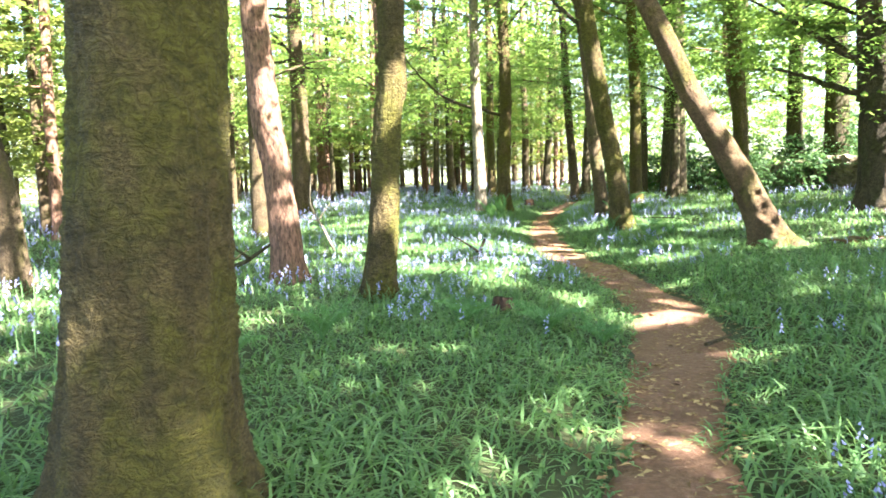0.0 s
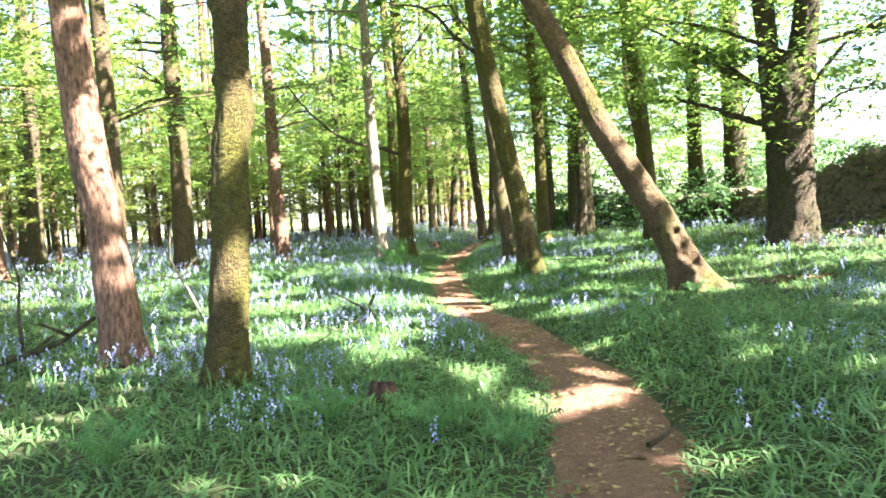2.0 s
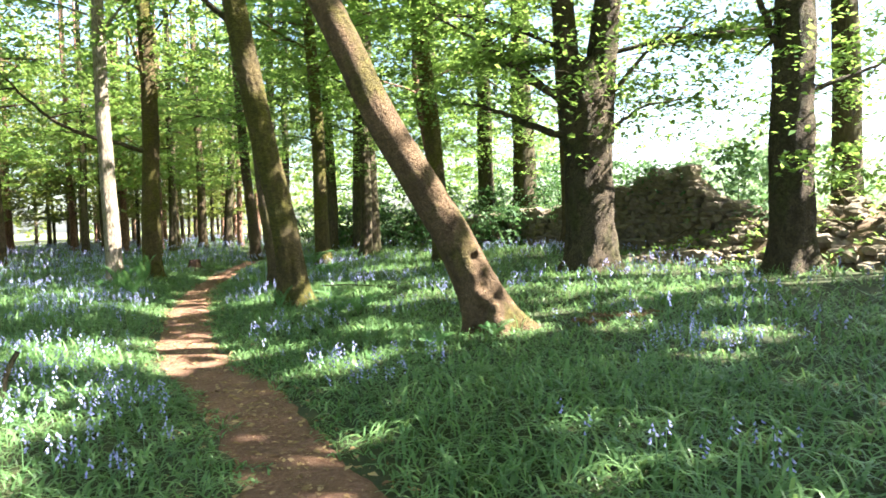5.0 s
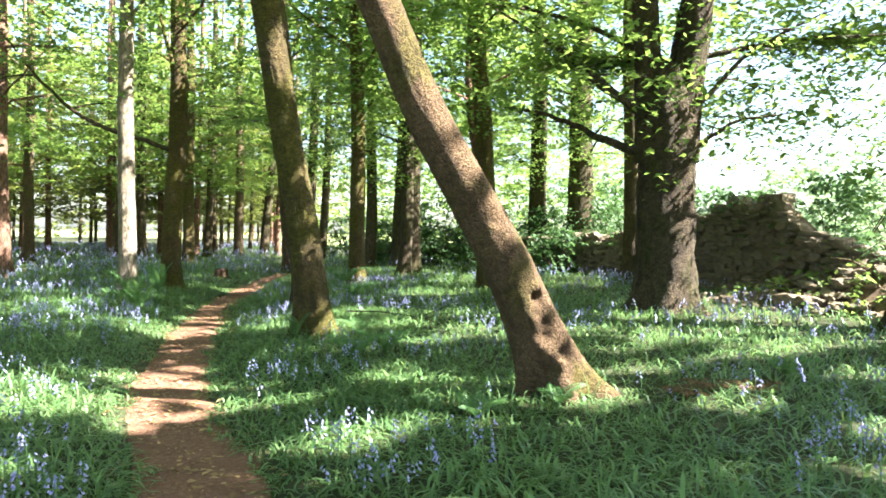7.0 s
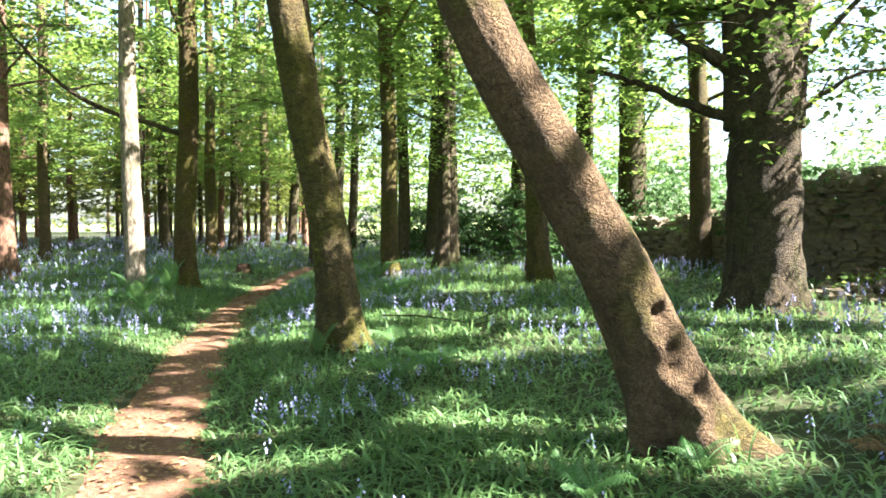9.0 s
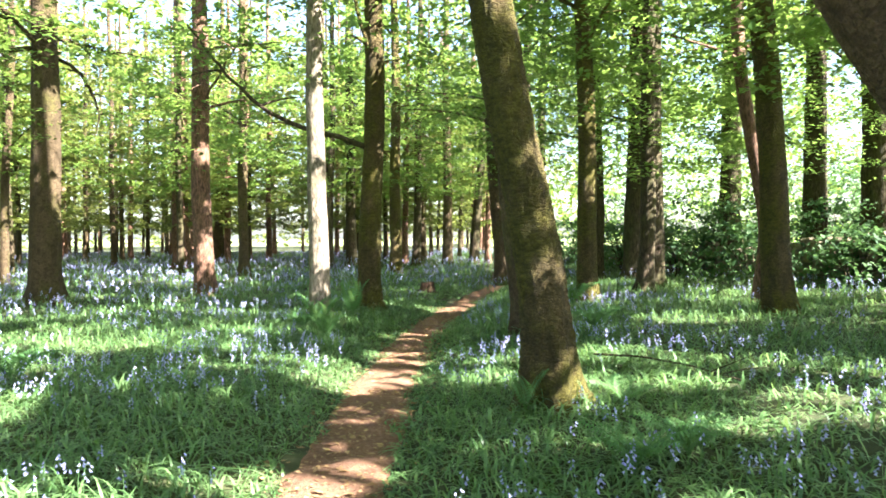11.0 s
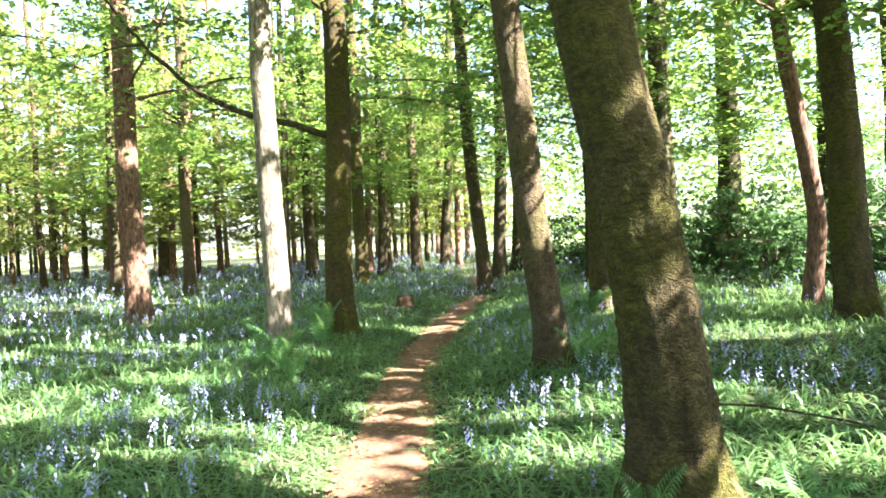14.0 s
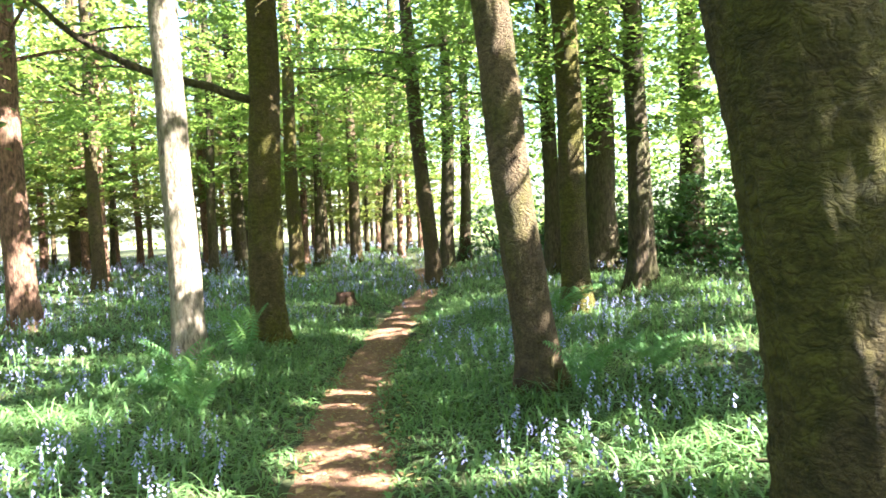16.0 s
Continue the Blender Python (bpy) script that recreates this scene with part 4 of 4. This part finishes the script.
stick("fallen_branch", [(2.0, 5.35, 0.07), (2.15, 5.45, 0.08), (2.3, 5.62, 0.08)], 0.018, 0.01, BROWN, "short broken stick lying on the path edge", "branch", 0, 6)
stick("fallen_branch", [(0.5, 10.2, 0.1), (0.55, 10.3, 0.35), (0.62, 10.35, 0.48)], 0.025, 0.02, DARK, "dark broken stub standing among bluebells", "branch", 1, 7)
stick("fallen_branch", [(-0.1, 8.9, 0.16), (0.2, 9.3, 0.26), (0.45, 9.7, 0.3)], 0.007, 0.003, DARK, "thin dark fallen twig in the flowers", "branch", 2, 8)


def stump(x, y, r, h, label, seed):
    ob = new("stump")
    ob.location = place(x, y)
    z = np.array([-0.05, 0.0, 0.03, 0.08, h * 0.7, h, h + 0.004, h - 0.02])
    rad = np.array([1.5, 1.4, 1.2, 1.05, 1.0, 0.95, 0.8, 0.02]) * r
    v, f = tube(np.stack([0 * z, 0 * z, z], -1) + 1e-4 * rng.normal(size=(8, 3)), rad, 24, 0.25, seed)
    v[:, 2] = np.repeat(z, 24) + 0.35 * h * np.array([noise.noise(Vector((a * 6, b * 6, seed))) for a, b, _ in v]) * (np.repeat(z, 24) > 0.07)
    part("wood", np_mesh("wood", v, f), ROTTEN, ob)
    return tagged(ob, label, "stump")


ROTTEN = bark("rotten_wood", (0.025, 0.015, 0.01), (0.1, 0.055, 0.034), (0.1, 0.08, 0.03), 0.05)
stump(0.56, 6.65, 0.09, 0.14, "small rotten red-brown stump in the grass", 2.0)
stump(3.1, 25.5, 0.17, 0.2, "dark weathered stump beside the path", 5.0)


# ---- ferns ----
def fern(x, y, fronds, length, label, seed, upright=0.9, mat=None):
    rs = np.random.default_rng(seed + 300)
    ob = new("fern")
    ob.location = place(x, y)
    for k in range(fronds):
        yaw = 6.28 * k / fronds + rs.uniform(-0.3, 0.3)
        ln = length * rs.uniform(0.7, 1.1)
        t = np.linspace(0, 1, 18)
        out = ln * 0.75 * t ** 1.4 * (1.4 - upright * 0.6)
        p = np.stack([np.cos(yaw) * out, np.sin(yaw) * out, ln * (upright * 1.1 * t - 0.5 * t * t)], -1)
        side = np.array((-math.sin(yaw), math.cos(yaw), 0.0))
        v, f = tube(p, np.linspace(0.006, 0.0015, 18), 4)
        tri = [(a, b, c) for a, b, c, d in f] + [(a, c, d) for a, b, c, d in f]
        vs = list(v)
        for n in range(3, 18):
            w = ln * 0.26 * math.sin(math.pi * min(1, (n - 1.5) / 17) ** 0.7) + 0.01
            fw = p[n] - p[n - 1]
            for s in (-1, 1):
                tip = p[n] + side * s * w + fw * 0.9 - np.array((0, 0, 0.12 * w))
                mid_ = p[n] + side * s * w * 0.5 + fw * 0.45 + np.array((0, 0, 0.02))
                i0 = len(vs)
                vs += [p[n] - fw * 0.35, mid_ - fw * 0.32, tip, mid_ + fw * 0.42]
                tri += [(i0, i0 + 1, i0 + 3), (i0 + 1, i0 + 2, i0 + 3)]
        part("frond", np_mesh("frond", np.array(vs), np.array(tri), False), mat or FERN, ob)
    return tagged(ob, label, "fern", group="ferns")


FERN_L = "fresh green fern with arching feathery fronds"
fern(-0.95, 5.5, 7, 0.46, FERN_L, 1, 1.0)
fern(-1.1, 15.4, 6, 0.6, "bright sunlit fern among bluebells", 2)
fern(0.86, 5.75, 7, 0.5, FERN_L, 3)
fern(1.25, 5.5, 6, 0.42, FERN_L, 4)
fern(1.66, 20.3, 5, 0.62, "tall upright fern beside the path", 5, 1.4)
fern(4.12, 14.1, 4, 0.42, "dark fern at the foot of a mossy trunk", 6)
fern(1.27, 19.0, 7, 0.66, "pale feathery fern in dappled light beside the path", 8, 1.2)
fern(4.3, 17.75, 5, 0.5, "bright fern against a slanting trunk", 21, 1.15)
fern(1.42, 18.5, 6, 0.5, FERN_L, 22, 1.1)
fern(1.0, 19.2, 6, 0.5, FERN_L, 9)
fern(4.75, 10.28, 5, 0.3, "small fern at the foot of the leaning trunk", 10)
fern(4.05, 10.2, 6, 0.32, FERN_L, 11)
fern(3.36, 14.1, 3, 0.42, "upright narrow fern against a mossy trunk", 12, 1.3)
fern(-1.5, 4.7, 7, 0.5, FERN_L, 13)
fern(5.0, 18.0, 6, 0.65, FERN_L, 14)
fern(5.5, 21.2, 6, 0.8, "broad fern beside a slender trunk", 15)
fern(0.2, 6.1, 6, 0.4, FERN_L, 16)
fern(-2.8, 5.6, 6, 0.5, FERN_L, 17)
fern(6.9, 10.2, 6, 0.4, FERN_L, 18)
fern(3.75, 12.75, 8, 0.5, "large soft green fern beside the path", 19)
fern(4.15, 12.95, 7, 0.46, FERN_L, 20)

for k, (bx_, by_) in enumerate(((5.75, 10.05), (6.05, 10.15), (6.3, 9.95))):
    fern(bx_, by_, 6, 0.32, "collapsed brown dead bracken among green leaves", 30 + k, 0.65, BRACKEN)

# ---- leaf litter and pebbles on the path ----
lrs = np.random.default_rng(44)
n = 5200
ly = lrs.uniform(0.5, 24, n)
lx = track_x(ly) + lrs.normal(0, 0.25, n) + 0.35 * np.exp(-((ly - 5.8) / 1.0) ** 2) * (lrs.uniform(size=n) < 0.5)
lz = land(lx, ly) + 0.016
yaw = lrs.uniform(0, 6.28, n)
s = (0.011 + 0.03 * lrs.uniform(0, 1, n) ** 3)[:, None]
c = np.stack([lx, ly, lz], -1)
fwd = np.stack([np.cos(yaw), np.sin(yaw), lrs.normal(0, 0.12, n)], -1) * s
lat = np.stack([-np.sin(yaw), np.cos(yaw), lrs.normal(0, 0.12, n)], -1) * s * 0.6
up = np.array((0, 0, 1.0)) * s * lrs.uniform(0.05, 0.4, n)[:, None]
lv = np.stack([c - fwd, c - fwd * 0.2 + lat + up, c + fwd, c - fwd * 0.2 - lat + up * 0.5], 1).reshape(-1, 3)
tagged(part("fallen_leaves", np_mesh("fallen_leaves", lv, np.arange(n * 4).reshape(-1, 4), False), LITTER), "small dry brown leaves scattered on the earth path", "leaves", kind="stuff")


# ---- shrubs ----
def bush(x, y, r, h, label, mat, seed, lift=0.0, count=260, size=0.1):
    rs = np.random.default_rng(seed + 700)
    ob = new("bush")
    ob.location = place(x, y)
    th, u = rs.uniform(0, 6.28, count), rs.uniform(0.03, 1, count)
    rr = r * (0.45 + 0.55 * rs.uniform(0, 1, count) ** 0.5) * (1 + 0.3 * np.sin(3 * th + seed))
    c = np.stack([rr * np.cos(th) * np.sqrt(1 - 0.8 * u * u), rr * np.sin(th) * np.sqrt(1 - 0.8 * u * u), lift + h * u], -1)
    v, f = leaves(c, 0.32, 10, size, rs, 0.5, False)
    tagged(part("foliage", np_mesh("foliage", v, f, False), mat, ob), kind="stuff")
    for k in range(6):
        p = limb_points((0, 0, -0.05), rs.uniform(0, 6.28), 2.0, h * 0.42, rs, 0.1, 7)
        v, f = tube(p, np.linspace(0.025, 0.006, 7), 5)
        part("branch", np_mesh("branch", v, f), DARK, ob)
    return tagged(ob, label, "bush", group="shrubs")


BUSH_L = "leafy green shrub growing over the old wall"
for k, (bx, by, br, bh) in enumerate(((13.6, 17.8, 1.2, 2.0), (14.4, 20.2, 1.5, 2.2), (13.8, 22.4, 1.4, 2.0), (12.6, 24.6, 1.3, 1.8), (11.6, 27.2, 1.4, 1.9), (11.2, 30.0, 1.6, 2.2),
                                      (10.4, 33.0, 1.6, 2.4), (10.0, 23.6, 0.9, 1.3), (9.6, 26.6, 1.0, 1.3), (9.0, 29.2, 1.1, 1.5), (8.4, 33.5, 1.3, 1.6), (15.4, 24.5, 1.8, 2.6),
                                      (14.8, 28.5, 2.0, 3.0), (12.9, 14.9, 0.6, 2.1), (11.4, 22.2, 0.8, 1.2))):
    bush(bx, by, br, bh, BUSH_L, SHRUB, k, count=int(170 * br), size=0.12)
for k, (bx, by, br, bh) in enumerate(((20.0, 19.0, 2.2, 2.6), (24.0, 26.0, 2.6, 3.6), (19.0, 31.0, 2.6, 4.0), (27.0, 17.0, 2.5, 2.4), (31.0, 30.0, 3.0, 5.0), (36.0, 21.0, 3.0, 3.2))):
    bush(bx, by, br, bh, "pale sunlit bush in the field beyond the wall", PALE, 40 + k, count=300, size=0.2)

# ---- the old dry-stone wall and its rubble ----
def stone_mesh(seed):
    rs = np.random.default_rng(seed + 80)
    bm = bmesh.new()
    bmesh.ops.create_cube(bm, size=1.0)
    bmesh.ops.subdivide_edges(bm, edges=bm.edges[:], cuts=1, use_grid_fill=True)
    for v in bm.verts:
        v.co = v.co.lerp(v.co.normalized() * 0.58, 0.5) + Vector(rs.normal(0, 0.075, 3))
    me = bpy.data.meshes.new("stone")
    bm.to_mesh(me)
    bm.free()
    me.materials.append(STONE)
    return me


STONES = [stone_mesh(k) for k in range(10)]
STONE_V = [(np.array([v.co for v in m.vertices]), np.array([tuple(p.vertices) for p in m.polygons])) for m in STONES]
wrs = np.random.default_rng(61)
wall = tagged(new("dry_stone_wall"), "ruined mossy dry-stone wall, tumbled at one end", "stone wall", kind="")
rest, single = [], 0


def lay(x, y, z, yaw, sx, sy, sz, tip=0.0, keep=True):
    """One stone: its own part on the stretch that is passed nearest, else joined."""
    global single
    k = int(wrs.integers(0, 10))
    m = pose(x, y, z, math.degrees(tip), math.degrees(tip) * 0.6, math.degrees(yaw)) @ Matrix.Diagonal((sx, sy, sz, 1))
    if keep and single < 290:
        ob = new("stone", STONES[k])
        ob.parent = wall
        ob.matrix_basis = m
        single += 1
    else:
        a = np.array(m)
        v, f = STONE_V[k]
        rest.append((v @ a[:3, :3].T + a[:3, 3], f))


def wall_height(y):
    return float(np.interp(y, [5, 10, 12.4, 13.5, 14.0, 14.4, 14.95, 15.05, 16.5, 17.1, 17.7, 18.5, 20.5, 22, 25, 30, 37],
                           [0.3, 0.45, 0.58, 0.85, 0.95, 1.18, 1.3, 1.66, 1.68, 1.5, 1.4, 1.25, 1.0, 1.02, 0.75, 0.6, 0.5]))


for pass_ in (0, 1):
    y = 13.2 if pass_ == 0 else 5.0
    lo, hi = (13.2, 18.2) if pass_ == 0 else (5.0, 36.0)
    z = 0.0
    while z < 1.95:
        y = lo + wrs.uniform(0, 0.2)
        course = wrs.uniform(0.07, 0.14)
        while y < hi:
            ln = wrs.uniform(0.12, 0.32)
            if (pass_ == 0 or not 13.2 < y < 18.2) and z < wall_height(y) + 0.05 * math.sin(y * 5) + wrs.uniform(-0.08, 0.1):
                wx = float(wall_x(y)) - 0.24 + 0.06 * z + wrs.normal(0, 0.025)
                yaw = math.atan2(1.0, float(wall_x(y + 0.3) - wall_x(y - 0.3)) / 0.6)
                lay(wx, y, float(land(wx, y)) + z + course / 2 - 0.03, yaw, ln * 1.03, wrs.uniform(0.2, 0.4), course * wrs.uniform(1.0, 1.35), wrs.normal(0, 0.12), pass_ == 0)
            y += ln
        z += course
# the core behind the face
cy = np.arange(5, 36.5, 0.25)
cv, hts = [], np.array([max(0.1, wall_height(v) - 0.1) for v in cy])
for y, h in zip(cy, hts):
    x = float(wall_x(y))
    g = float(land(x, y))
    cv += [(x - 0.16, y, g - 0.2), (x - 0.1, y, g + h), (x + 0.25, y, g + h - 0.05), (x + 0.4, y, g - 0.2)]
cf = [(4 * k + a, 4 * k + a + 1, 4 * k + a + 5, 4 * k + a + 4) for k in range(len(cy) - 1) for a in range(3)]
part("core", np_mesh("core", np.array(cv), np.array(cf), False), RUBBLE, wall)


# the bank of earth and fallen stones in front of the breach
def bank(x, y):
    e = np.clip(1 - np.abs(x - wall_x(y) + 0.1) / 1.9, 0, 1)
    along = smooth_step((15.2 - y) / 1.6) * smooth_step((y - 5.0) / 2.5)
    return 0.75 * smooth_step(e) * along * (1 + 0.25 * wavy(x, y, 0.35)) + 0.06 * wavy(x, y, 0.16) * along * e


bx, by = np.meshgrid(np.arange(-2.4, 2.0, 0.1), np.arange(4.8, 16.0, 0.1))
bx = bx + wall_x(by)
bz = land(bx, by) - 0.05 + bank(bx, by)
w = bx.shape[1]
i, j = np.meshgrid(np.arange(bx.shape[0] - 1), np.arange(w - 1), indexing="ij")
q = np.stack([i * w + j, i * w + j + 1, (i + 1) * w + j + 1, (i + 1) * w + j], -1).reshape(-1, 4)
tagged(part("rubble_bank", np_mesh("rubble_bank", np.stack([bx, by, bz], -1).reshape(-1, 3), q), RUBBLE), "bank of brown earth and litter below the fallen wall", "bank", kind="structure")
for k in range(460):
    y = wrs.uniform(7.5, 15.6)
    x = float(wall_x(y)) + wrs.uniform(-1.9, 0.5)
    sc = wrs.uniform(0.08, 0.3) * (1.4 if wrs.uniform() < 0.12 else 1)
    z = float(land(x, y) + bank(np.float64(x), np.float64(y)))
    lay(x, y, z + sc * 0.1, wrs.uniform(0, 6.28), sc, sc * wrs.uniform(0.5, 0.9), sc * wrs.uniform(0.3, 0.55), wrs.normal(0, 0.3), y > 11)
rv, rf = join(rest)
tagged(part("stones", np_mesh("stones", rv, rf, False), STONE, wall), kind="stuff")

# low green plants and dead wood on the bank
prs = np.random.default_rng(83)
py_ = prs.uniform(8.5, 15.2, 90)
px_ = wall_x(py_) + prs.uniform(-1.9, 0.3, 90)
pv, pf = leaves(np.stack([px_, py_, land(px_, py_) + bank(px_, py_) + prs.uniform(0.06, 0.3, 90)], -1), 0.24, 12, 0.085, prs, 0.5, False)
tagged(part("bank_plants", np_mesh("bank_plants", pv, pf, False), LEAF), "low leafy green plants rooted in the fallen stones", "plants", kind="stuff")
for k in range(9):
    y0_ = 9.6 + 0.62 * k
    x0_ = float(wall_x(y0_)) + prs.uniform(-1.5, -0.2)
    up_ = float(land(x0_, y0_) + bank(np.float64(x0_), np.float64(y0_)))
    dx_, dy_ = prs.uniform(-0.5, 0.5), prs.uniform(0.3, 0.7)
    stick("fallen_branch", [(x0_, y0_, up_ + 0.05), (x0_ + dx_ * 0.5, y0_ + dy_ * 0.5, up_ + 0.2), (x0_ + dx_, y0_ + dy_, up_ + 0.22)], 0.025, 0.01, BROWN, "dead brown branch fallen across the rubble", "branch", 2, 60 + k)

# ivy and bramble over the wall's top
irs = np.random.default_rng(71)
iy = np.concatenate([irs.uniform(12.8, 20, 150), irs.uniform(17.4, 36, 420)])
ix = wall_x(iy) + irs.normal(-0.05, 0.22, len(iy))
ih = np.array([wall_height(v) for v in iy]) * irs.uniform(0.55, 1.08, len(iy))
iv, if_ = leaves(np.stack([ix - 0.25 * (ih < 0.8), iy, land(ix, iy) + ih + 0.05], -1), 0.26, 9, 0.075, irs, 0.6, False)
tagged(part("ivy", np_mesh("ivy", iv, if_, False), SHRUB, wall), kind="stuff")
